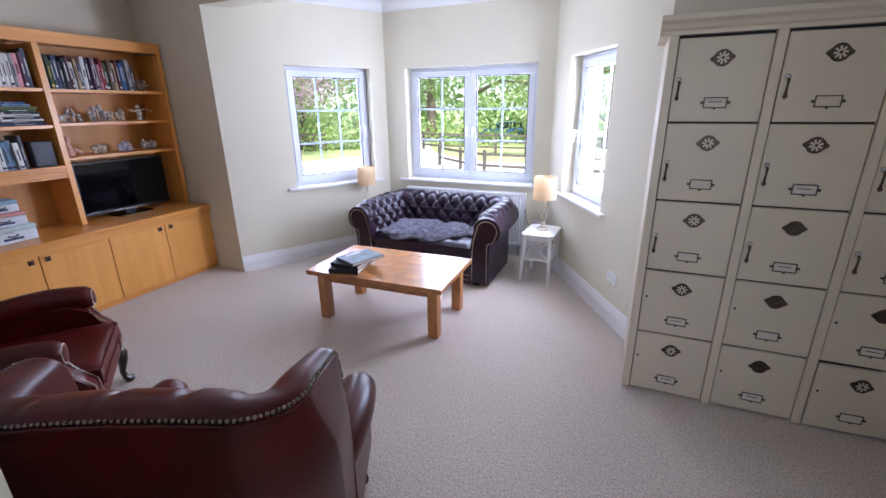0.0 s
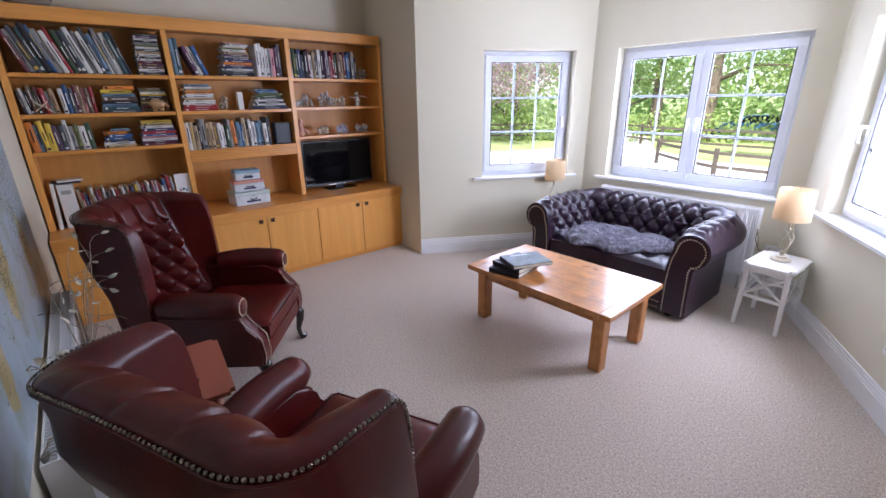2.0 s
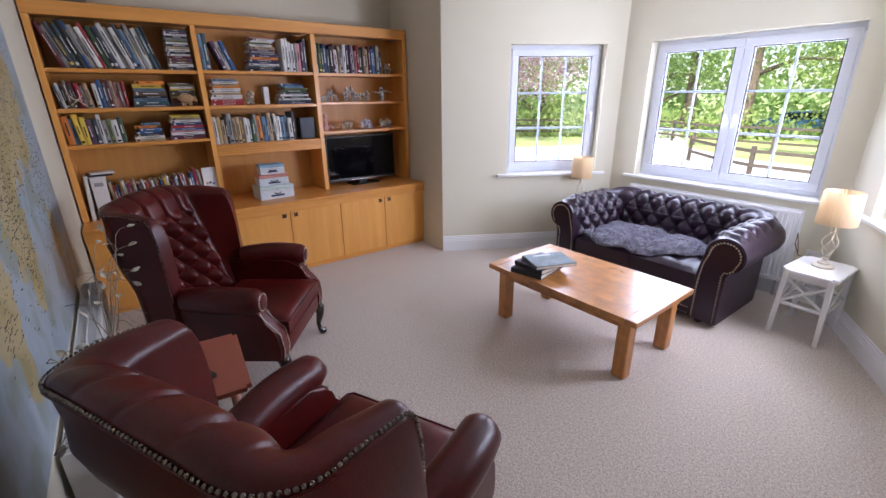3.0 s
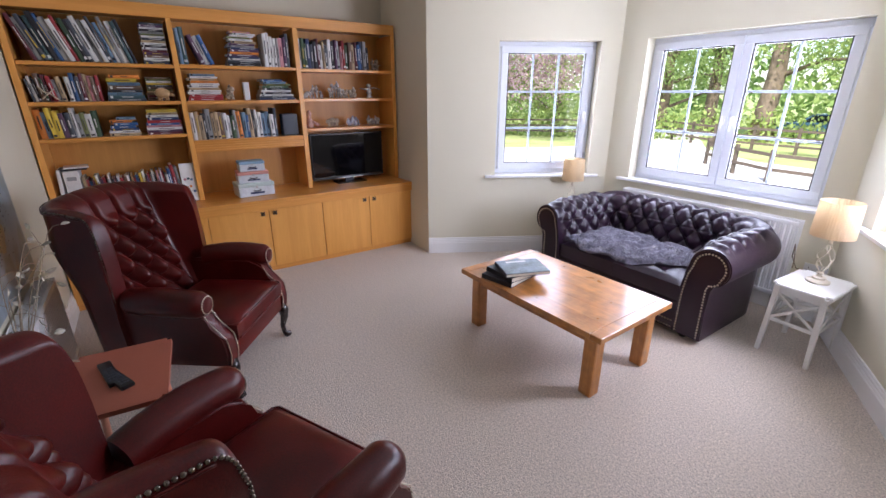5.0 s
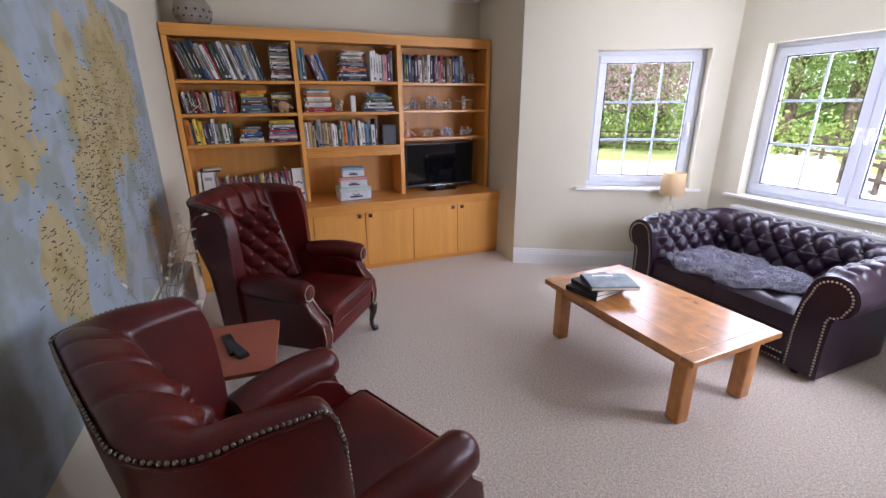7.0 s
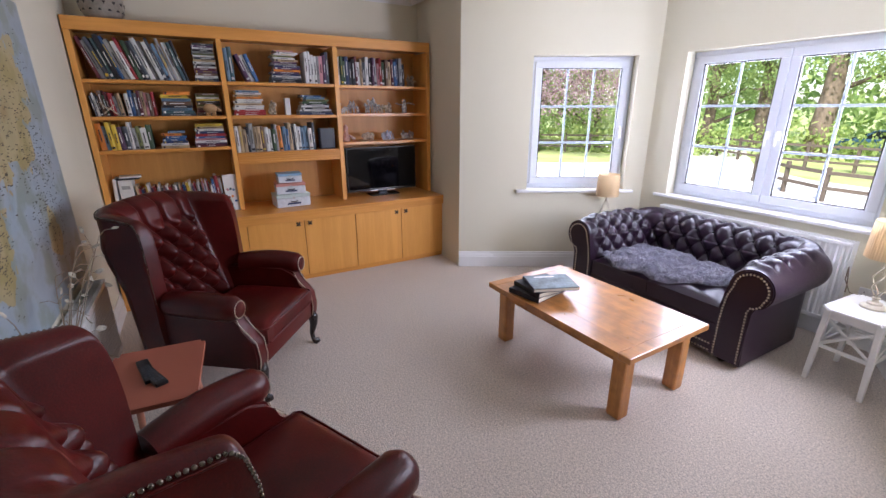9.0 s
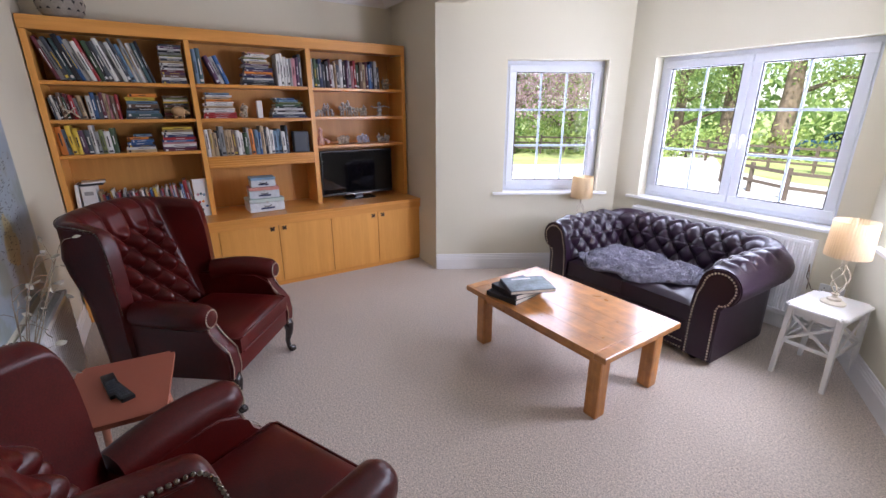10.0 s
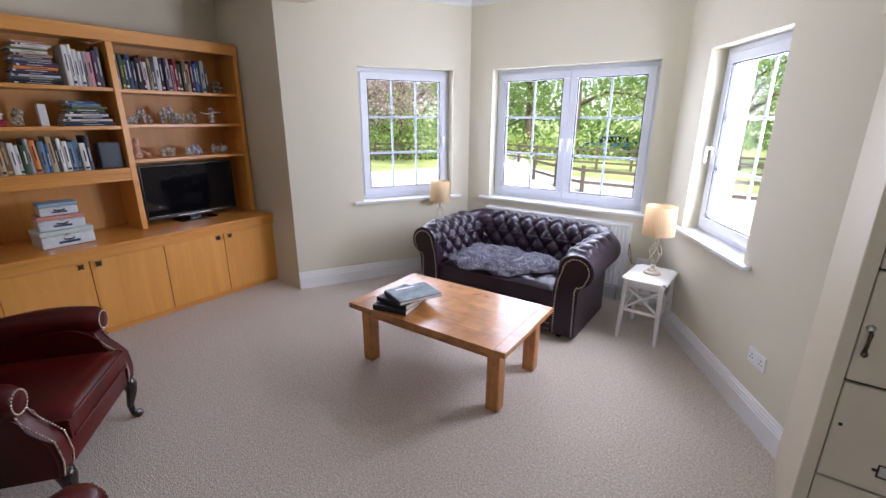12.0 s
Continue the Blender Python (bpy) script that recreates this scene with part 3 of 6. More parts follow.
def nail_row(bm, pts, spacing=0.014, r=0.0058, normal=(0, 0, 1)):
    """Nail heads along a line of points, facing normal (one vector, or one for each point)."""
    pts = [Vector(p) for p in pts]
    many = isinstance(normal[0], (tuple, list, Vector))
    left = 0.0
    for i in range(len(pts) - 1):
        a, b = pts[i], pts[i + 1]
        d = (b - a).length
        while left < d:
            f = left / d
            nn = Vector(normal[i]).lerp(Vector(normal[i + 1]), f) if many else Vector(normal)
            m = Matrix.Translation(a.lerp(b, f)) @ nn.normalized().to_track_quat("Z", "Y").to_matrix().to_4x4()
            lathe(bm, [(r, -0.001), (r * 0.85, r * 0.4), (r * 0.4, r * 0.68)], 7, m)
            left += spacing
        left -= d
    return bm


def wing_chair(m, label):
    """A buttoned wing armchair; x to its side, y forward."""
    t = thing("wing_chair", m, label, "armchair", "leather wing chairs")
    S0 = 0.250          # half width of the flat of the back
    yb, RC, TURN_A = -0.222, 0.058, radians(74)

    def plan(u):
        """u from -1 to 1 round the shell: point, outward normal, how far towards the wing's front."""
        s, a = (1 if u >= 0 else -1), abs(u)
        if a < 0.26:
            k = a / 0.26
            return Vector((s * k * S0, yb)), Vector((0.0, -1.0)), 0.0
        if a < 0.52:
            k = (a - 0.26) / 0.26
            ang = k * TURN_A
            r = RC
            return (Vector((s * (S0 + r * math.sin(ang)), yb + r * (1 - math.cos(ang)))),
                    Vector((s * math.sin(ang * 1.0), -math.cos(ang))).normalized(), 0.12 * k)
        k = (a - 0.52) / 0.48
        ang = TURN_A
        x0, y0 = S0 + RC * math.sin(ang), yb + RC * (1 - math.cos(ang))
        return Vector((s * (x0 + 0.026 * k), y0 + 0.135 * k)), Vector((s * math.sin(ang), -math.cos(ang))), 0.12 + 0.88 * k

    def top(u):
        a = abs(u)
        z = 1.108 + 0.038 * math.cos(min(1, a / 0.46) * math.pi / 2) ** 1.2
        z -= 0.022 * smoothstep(0.55, 0.9, a)
        if a > 0.70:
            k = (a - 0.70) / 0.30
            z -= 0.46 * (1 - math.sqrt(max(0, 1 - k ** 8.0)))
        return z

    def lean(z, w):
        return -0.215 * ((z - 0.40) / 0.72 * (1 - w) + 0.38 * w)

    NI, NT, NO = 64, 8, 10
    th = 0.10
    us = [math.copysign(abs(i / 120 - 1) ** 1.25, i / 120 - 1) for i in range(241)]
    inner, outer = B(), B()
    px, pz = 0.074, 0.088
    gi = []
    go = []
    for u in us:
        p, nrm, w = plan(u)
        zt = top(u)
        # the wings thin out towards their front edge
        tu = th * (1 - 0.55 * w)
        p = p + nrm * ((th - tu) * 0.84)
        r = tu / 2
        ring = []
        for j in range(NI + 1):
            z = 0.36 + (zt - r - 0.36) * j / NI
            # buttoned diamonds on the back, long pleats over its crest, plain wings
            flat = 1 - smoothstep(0.205, 0.31, abs(u))
            q = (z - 0.47) / pz
            dia = diamond(p.x / px, q, 0.55)
            chan = 1 - 0.55 * math.exp(-(math.sin(math.pi * (p.x / px) / 2) / 0.27) ** 2)
            up = smoothstep(0.94, 1.02, z)
            h = flat * (0.092 * (1 - up) * dia + 0.050 * up * chan) + 0.030 * (1 - flat)
            edge = smoothstep(0.36, 0.42, z)
            pos = p - nrm * (h * edge)
            ring.append(inner.verts.new((pos.x, pos.y + lean(z, w), z)))
        for j in range(1, NT + 1):
            a = math.pi * j / NT * 0.72
            flat = 1 - smoothstep(0.205, 0.31, abs(u))
            chan = 1 - 0.55 * math.exp(-(math.sin(math.pi * (p.x / px) / 2) / 0.27) ** 2)
            h = 0.050 * flat * chan * (1 - j / NT) + 0.030 * (1 - flat) * (1 - j / NT)
            pos = p + nrm * (r - (r + h) * math.cos(a))
            z = zt - r + (r + 0.4 * h) * math.sin(a)
            ring.append(inner.verts.new((pos.x, pos.y + lean(z, w), z)))
        gi.append(ring)
        last = ring[-1].co
        ro = []
        for j in range(NO + 1):
            k = j / NO
            z = last.z + (0.225 - last.z) * k
            pos = p + nrm * (tu * 0.84 + (0.018 + 0.052 * (1 - w)) * smoothstep(0, 0.26, k) - (0.020 + 0.042 * (1 - w)) * k)
            ro.append(outer.verts.new((pos.x, pos.y + min(lean(max(z, 0.40), w), -0.082), z)))
        go.append(ro)
    for bm, grid in ((inner, gi), (outer, go)):
        for a, b in zip(grid, grid[1:]):
            for j in range(len(a) - 1):
                bm.faces.new((a[j], b[j], b[j + 1], a[j + 1]))
    nails = [go[i][0].co + Vector((0, 0, 0)) for i in range(0, 241, 3)]
    norms = []
    for i in range(0, 241, 3):
        _, nr, _ = plan(us[i])
        norms.append(Vector((nr.x, nr.y, 0.6)))
    nails = [a + b.normalized() * 0.004 for a, b in zip(nails, norms)]
    fronts = []
    for e in (0, -1):
        fronts.append(([v.co.copy() for v in gi[e]], [v.co.copy() for v in go[e]]))
    back = part("buttoned_back", inner, M_OXBLOOD, t, "deep-buttoned oxblood leather", smooth=True)
    part("outer_back", outer, M_OXBLOOD, t, smooth=True)
    # wing fronts close the two ends of the shell
    for a, b in fronts:
        bm = B()
        loop = [bm.verts.new(c) for c in a] + [bm.verts.new(c) for c in b[1:]]
        bm.faces.new(loop)
        part("wing_edge", bm, M_OXBLOOD, t)
    tagged(part("nail_trim", nail_row(B(), nails, 0.0125, 0.0050, norms), M_NAILD, t, "dark brass nail heads", smooth=True), kind="stuff")
    # welt beside the nails
    part("welt", tube(B(), [a + Vector((0, 0, -0.012)) for a in nails[4:-4]], 0.004, 6), M_OXBLOOD, t, smooth=True)
    # buttons
    bd = mesh_of("button", lathe(B(), [(0.009, -0.003), (0.009, 0.002), (0.005, 0.006)], 8), M_OXBLOOD, True)
    for r in range(1, 10):
        z = 0.47 + r * pz
        for c in range(-3, 4):
            x = c * px
            if abs(x) < 0.22 and z < 0.99 and (r + c) % 2 == 0:
                off = max(0.0, abs(x) - S0)
                yy = yb + RC - math.sqrt(RC * RC - off * off)
                sub("button", bd, back, pose(x, yy + lean(z, 0) + 0.002, z, -108, 0, 0))
    # arms
    for s in (-1, 1):
        prof = [(-0.28, 0.235), (0.385, 0.235), (0.395, 0.31), (0.385, 0.40), (0.345, 0.445), (0.318, 0.475), (0.292, 0.515), (0.278, 0.56), (0.20, 0.60), (-0.22, 0.60)]
        bm = B()
        x0, x1 = (0.296, 0.394) if s > 0 else (-0.394, -0.296)
        a = [bm.verts.new((x0, y, z)) for y, z in prof]
        b = [bm.verts.new((x1, y, z)) for y, z in prof]
        n = len(prof)
        sides = [bm.faces.new((a[i], a[(i + 1) % n], b[(i + 1) % n], b[i])) for i in range(n)]
        bm.faces.new(a[::-1])
        bm.faces.new(b)
        bmesh.ops.bevel(bm, geom=[e for e in bm.edges if abs(e.verts[0].co.x - e.verts[1].co.x) < 1e-6], offset=0.012, segments=3, affect="EDGES")
        arm = part("arm", bm, M_OXBLOOD, t, smooth=40)
        bm = B()
        pts, rad = [], []
        for k in range(15):
            f = k / 14
            pts.append((s * (0.345 + 0.032 * math.sin(f * 2.2)), -0.12 + 0.425 * f, 0.607 + 0.012 * math.sin(f * 3.1)))
            rad.append(0.070 + 0.007 * math.sin(f * 3.1))
        rad[-1] = 0.055
        pts.append((pts[-1][0], 0.316, pts[-1][2]))
        rad.append(0.042)
        tube(bm, pts, rad, 18)
        part("arm_roll", bm, M_OXBLOOD, arm, smooth=50)
        cx, cz = pts[-2][0], pts[-2][2]
        bm = B()
        for q in range(22):
            an = 2 * math.pi * q / 22
            lathe(bm, [(0.0055, 0), (0.0045, 0.0025), (0.002, 0.004)], 6, pose(cx + 0.047 * math.cos(an), 0.312, cz + 0.047 * math.sin(an), -90, 0, 0))
        for xx in (x0 + 0.012, x1 - 0.012):
            nail_row(bm, [(xx, 0.288, 0.55), (xx, 0.300, 0.515), (xx, 0.324, 0.482), (xx, 0.35, 0.454), (xx, 0.389, 0.408), (xx, 0.4, 0.31), (xx, 0.39, 0.243)],
                     0.0125, 0.0052, [(0, 1, 0.2), (0, 1, 0.5), (0, 1, 0.8), (0, 1, 0.8), (0, 1, 0.4), (0, 1, 0), (0, 1, 0)])
        tagged(part("arm_nails", bm, M_NAIL, arm, "antique brass nail heads", smooth=True), kind="stuff")
    part("seat_frame", box(B(), -0.297, 0.297, -0.16, 0.388, 0.235, 0.352, 0.012, seg=2), M_OXBLOOD, t, smooth=40)
    bm = B()

    def cushion(u, v):
        x, y = (u - 0.5) * 2, (v - 0.5) * 2
        w = 0.294
        crown = 0.03 * (1 - x ** 4) * (1 - y ** 4)
        ex = math.copysign(min(1, abs(x)), x)
        return (ex * w, 0.13 + y * 0.275, 0.462 + crown - 0.02 * max(abs(x), abs(y)) ** 14)
    sheet(bm, cushion, 26, 26)
    rim = [e for e in bm.edges if e.is_boundary]
    ret = bmesh.ops.extrude_edge_only(bm, edges=rim)
    for v in [v for v in ret["geom"] if isinstance(v, bmesh.types.BMVert)]:
        v.co.z = 0.352
        v.co.x *= 0.99
        v.co.y -= 0.004
    cush = part("seat_cushion", bm, M_OXBLOOD, t, smooth=50)
    w, y0, y1, zz = 0.295, -0.145, 0.406, 0.446
    part("piping", tube(B(), [(-w, y0, zz), (-w, y1 - 0.02, zz), (-w + 0.02, y1, zz), (w - 0.02, y1, zz), (w, y1 - 0.02, zz), (w, y0, zz)], 0.0055), M_OXBLOOD, cush)
    part("piping", tube(B(), [(-w, y1 - 0.03, 0.36), (-w + 0.02, y1, 0.36), (w - 0.02, y1, 0.36), (w, y1 - 0.03, 0.36)], 0.0055), M_OXBLOOD, cush)
    # cabriole front legs, raked back legs
    for s in (-1, 1):
        bm = B()
        x, y = s * 0.332, 0.362
        tube(bm, [(x, y - 0.01, 0.245), (x + s * 0.012, y + 0.012, 0.205), (x + s * 0.010, y + 0.012, 0.155), (x, y - 0.004, 0.08), (x - s * 0.002, y + 0.004, 0.035), (x + s * 0.006, y + 0.022, 0.018), (x + s * 0.008, y + 0.028, 0.002)],
             [0.040, 0.036, 0.027, 0.017, 0.016, 0.028, 0.024], 10)
        part("leg", bm, M_DARKWOOD, t, "dark polished cabriole leg", smooth=True)
        bm = B()
        tube(bm, [(s * 0.26, -0.17, 0.26), (s * 0.26, -0.21, 0.12), (s * 0.26, -0.27, 0.0)], [0.024, 0.022, 0.018], 4)
        part("leg", bm, M_DARKWOOD, t)
    return t


chair = wing_chair(pose(-2.452, 0.948, 0, 0, 0, -37.5), "oxblood leather wing chair with buttoned back, beside the bookcase")
copy = copy_thing(chair, pose(-0.736, 0.868, 0, 0, 0, 26.0))
tagged(copy, "oxblood leather wing chair with worn leather, beside the map", "armchair")


# ---- chesterfield ----
def chesterfield(m):
    t = thing("chesterfield_sofa", m, "aubergine leather two-seat chesterfield with buttoned back and rolled arms", "sofa")
    hx, y0, y1 = 0.545, -0.40, 0.315
    rc = 0.05
    # inner base line: up the one arm, along the back, down the other
    line = []
    for k in range(46):
        line.append((Vector((hx, y0 + (y1 - rc - y0) * k / 45)), Vector((1, 0))))
    for k in range(1, 10):
        a = math.pi / 2 * k / 10
        line.append((Vector((hx - rc + rc * math.cos(a), y1 - rc + rc * math.sin(a))), Vector((math.cos(a), math.sin(a)))))
    nb = 120
    for k in range(nb + 1):
        line.append((Vector((hx - rc - 2 * (hx - rc) * k / nb, y1)), Vector((0, 1))))
    full = line + [(Vector((-p.x, p.y)), Vector((-n.x, n.y))) for p, n in line[:55][::-1]]
    # length along the middle of the roll, for the buttons
    cx, cz, r = 0.165, 0.580, 0.128
    sec = [(0.0, 0.30 + 0.0), *[(0.036 * ((z - 0.30) / 0.29) ** 1.3, z) for z in [0.30 + 0.29 * k / 30 for k in range(1, 30)]]]
    roll = [(cx + r * math.cos(a), cz + r * math.sin(a)) for a in [math.pi - (math.pi * 1.38) * k / 44 for k in range(45)]]
    path = sec + roll
    acc = [0.0]
    for a, b in zip(path, path[1:]):
        acc.append(acc[-1] + math.hypot(b[0] - a[0], b[1] - a[1]))
    bm = B()
    px, pv = 0.076, 0.094
    grid = []
    s = 0.0
    mid = sum(((full[i + 1][0] + full[i + 1][1] * 0.04) - (full[i][0] + full[i][1] * 0.04)).length for i in range(len(full) - 1)) / 2
    for i, (p, nrm) in enumerate(full):
        if i:
            s += ((p + nrm * 0.04) - (full[i - 1][0] + full[i - 1][1] * 0.04)).length
        ring = []
        for j, (d, z) in enumerate(path):
            v = acc[j]
            lo = smoothstep(0.02, 0.09, v)
            hi = 1 - smoothstep(0.50, 0.58, v)
            q = (v - 0.19) / pv
            pp = (s - mid) / px
            dia = diamond(pp, q)
            chan = abs(math.sin(math.pi * pp / 2)) ** 0.45
            over = smoothstep(0.43, 0.48, v)
            ends = smoothstep(0.0, 0.09, min(s, 2 * mid - s))
            h = 0.044 * ((1 - over) * dia + over * chan) * lo * hi * ends
            a, b = path[max(0, j - 1)], path[min(len(path) - 1, j + 1)]
            tz, td = b[1] - a[1], b[0] - a[0]
            le = math.hypot(td, tz) or 1
            nd, nz = -tz / le, td / le
            dd, zz = d + nd * h, z + nz * h
            ring.append(bm.verts.new((p.x + nrm.x * dd, p.y + nrm.y * dd, zz)))
        grid.append(ring)
    for a, b in zip(grid, grid[1:]):
        for j in range(len(a) - 1):
            bm.faces.new((a[j], b[j], b[j + 1], a[j + 1]))
    back = part("buttoned_cover", bm, M_AUBER, t, "deep-buttoned aubergine leather", smooth=True)
    bd = mesh_of("button", lathe(B(), [(0.010, -0.003), (0.010, 0.003), (0.005, 0.007)], 8), M_AUBER, True)
    lens = [0.0]
    for i in range(1, len(full)):
        lens.append(lens[-1] + ((full[i][0] + full[i][1] * 0.04) - (full[i - 1][0] + full[i - 1][1] * 0.04)).length)
    for row in range(-1, 4):
        v = 0.19 + row * pv
        j = min(range(len(acc)), key=lambda k: abs(acc[k] - v))
        n = int(mid / px) + 1
        for c in range(-n, n + 1):
            pos = mid + c * px
            if (row + c) % 2 or not 0.03 < pos < 2 * mid - 0.03:
                continue
            i = min(range(len(lens)), key=lambda k: abs(lens[k] - pos))
            p, nrm = full[i]
            d, z = path[j]
            a, b = path[max(0, j - 1)], path[min(len(path) - 1, j + 1)]
            le = math.hypot(b[0] - a[0], b[1] - a[1])
            nd, nz = -(b[1] - a[1]) / le, (b[0] - a[0]) / le
            nn = Vector((nrm.x * nd, nrm.y * nd, nz))
            mm = Matrix.Translation((p.x + nrm.x * d, p.y + nrm.y * d, z)) @ nn.to_track_quat("Z", "Y").to_matrix().to_4x4()
            sub("button", bd, back, mm)
    # outer sides and back
    bm = B()
    outline = [(d, z) for d, z in ((0.205, cz - 0.10), (0.188, 0.43), (0.192, 0.04))]
    g = []
    for p, nrm in full:
        g.append([bm.verts.new((p.x + nrm.x * d, p.y + nrm.y * d, z)) for d, z in outline])
    for a, b in zip(g, g[1:]):
        for j in range(2):
            bm.faces.new((a[j], b[j], b[j + 1], a[j + 1]))
    part("outer_cover", bm, M_AUBER, t, smooth=40)
    # scroll facings of the arms, with two rows of nails
    face = [(0.0, 0.045), (0.0, 0.30), (0.005, 0.40), (0.018, 0.50), (0.034, 0.565)]
    face += [(cx + r * math.cos(a), cz + r * math.sin(a)) for a in [math.pi - math.pi * 1.36 * k / 24 for k in range(1, 25)]]
    face += [(0.207, cz - 0.112), (0.190, 0.43), (0.194, 0.045)]
    for sgn in (-1, 1):
        bm = B()
        a = [bm.verts.new((sgn * (hx + d), y0 - 0.032, z)) for d, z in face]
        b = [bm.verts.new((sgn * (hx + d), y0 + 0.03, z)) for d, z in face]
        n = len(face)
        ff = bm.faces.new(a)
        bm.faces.new(b)
        for i in range(n):
            bm.faces.new((a[i], a[(i + 1) % n], b[(i + 1) % n], b[i]))
        bmesh.ops.bevel(bm, geom=list(ff.edges), offset=0.008, segments=2, affect="EDGES")
        fp = part("arm_front", bm, M_AUBER, t, smooth=35)
        ins = []
        for d, z in face:
            if z > 0.5:
                c = Vector((cx, cz))
            else:
                c = Vector((0.096, z))
            v = c - Vector((d, z))
            if v.length > 0:
                v = v.normalized() * (0.022 if z <= 0.5 else 0.03)
            ins.append((d + v.x, z + v.y))
        bm = B()
        nail_row(bm, [(sgn * (hx + d), y0 - 0.033, z) for d, z in ins], 0.021, 0.0072, (0, -1, 0))
        tagged(part("arm_nails", bm, M_NAIL, fp, "antique brass nail heads", smooth=True), kind="stuff")
    part("front_rail", box(B(), -hx + 0.002, hx - 0.002, y0 - 0.018, y1, 0.045, 0.268, 0.01, seg=2), M_AUBER, t, smooth=40)
    bm = B()
    nail_row(bm, [(-hx, y0 - 0.019, 0.065), (hx, y0 - 0.019, 0.065)], 0.021, 0.0072, (0, -1, 0))
    nail_row(bm, [(-hx, y0 - 0.019, 0.115), (hx, y0 - 0.019, 0.115)], 0.021, 0.0072, (0, -1, 0))
    tagged(part("rail_nails", bm, M_NAIL, t, "antique brass nail heads", smooth=True), kind="stuff")
    for sgn in (-1, 1):
        bm = B()

        def cush(u, v):
            x, y = (u - 0.5) * 2, (v - 0.5) * 2
            return (sgn * 0.270 + x * 0.268, -0.05 + y * 0.36, 0.405 + 0.028 * (1 - x ** 4) * (1 - y ** 4) - 0.02 * max(abs(x), abs(y)) ** 14)
        sheet(bm, cush, 20, 20)
        rim = [e for e in bm.edges if e.is_boundary]
        ret = bmesh.ops.extrude_edge_only(bm, edges=rim)
        for v in [v for v in ret["geom"] if isinstance(v, bmesh.types.BMVert)]:
            v.co.z = 0.27
        part("seat_cushion", bm, M_AUBER, t, smooth=50)
        for yy in (-0.36, 0.40):
            part("foot", lathe(B(), [(0.02, 0), (0.032, 0.015), (0.03, 0.04), (0.026, 0.046)], 10, pose(sgn * 0.6, yy, 0)), M_DARKWOOD, t, smooth=True)
    return t


SOFA = pose(-1.475, 4.182, 0)
chesterfield(SOFA)

# ---- books ----
def flat(name, c, rough=0.55, rand=0.22, coat=0.0):
    return material(name, c, rough=rough, vary=0.12, scale=12, bump=0.0002, bump_scale=200, rand=rand, coat=coat)


BOOK = {"white": flat("book_white", (0.72, 0.71, 0.68), rand=0.1), "grey": flat("book_grey", (0.30, 0.30, 0.29)), "black": flat("book_black", (0.018, 0.018, 0.022)),
        "red": flat("book_red", (0.36, 0.03, 0.035)), "maroon": flat("book_maroon", (0.13, 0.025, 0.035)), "blue": flat("book_blue", (0.035, 0.10, 0.24)),
        "navy": flat("book_navy", (0.03, 0.045, 0.11)), "sky": flat("book_sky", (0.14, 0.23, 0.32)), "teal": flat("book_teal", (0.05, 0.10, 0.11)),
        "green": flat("book_green", (0.045, 0.085, 0.04)), "lime": flat("book_lime", (0.18, 0.20, 0.07)), "yellow": flat("book_yellow", (0.66, 0.47, 0.05)),
        "orange": flat("book_orange", (0.66, 0.22, 0.035)), "tan": flat("book_tan", (0.42, 0.31, 0.18)), "brown": flat("book_brown", (0.14, 0.085, 0.055)),
        "plum": flat("book_plum", (0.10, 0.045, 0.09)), "pink": flat("book_pink", (0.55, 0.25, 0.27)), "slate": flat("book_slate", (0.06, 0.07, 0.085))}
M_PAGES = material("book_pages", (0.68, 0.63, 0.52), rough=0.85, vary=0.12, scale=30, bump=0.0004, bump_scale=400)
WORDS = {"white": "white", "grey": "grey", "black": "black", "red": "red", "maroon": "maroon", "blue": "blue", "navy": "navy", "sky": "pale blue", "teal": "teal",
         "green": "green", "lime": "lime green", "yellow": "yellow", "orange": "orange", "tan": "tan", "brown": "brown", "plum": "plum", "pink": "pink", "slate": "slate"}
brnd = random.Random(11)


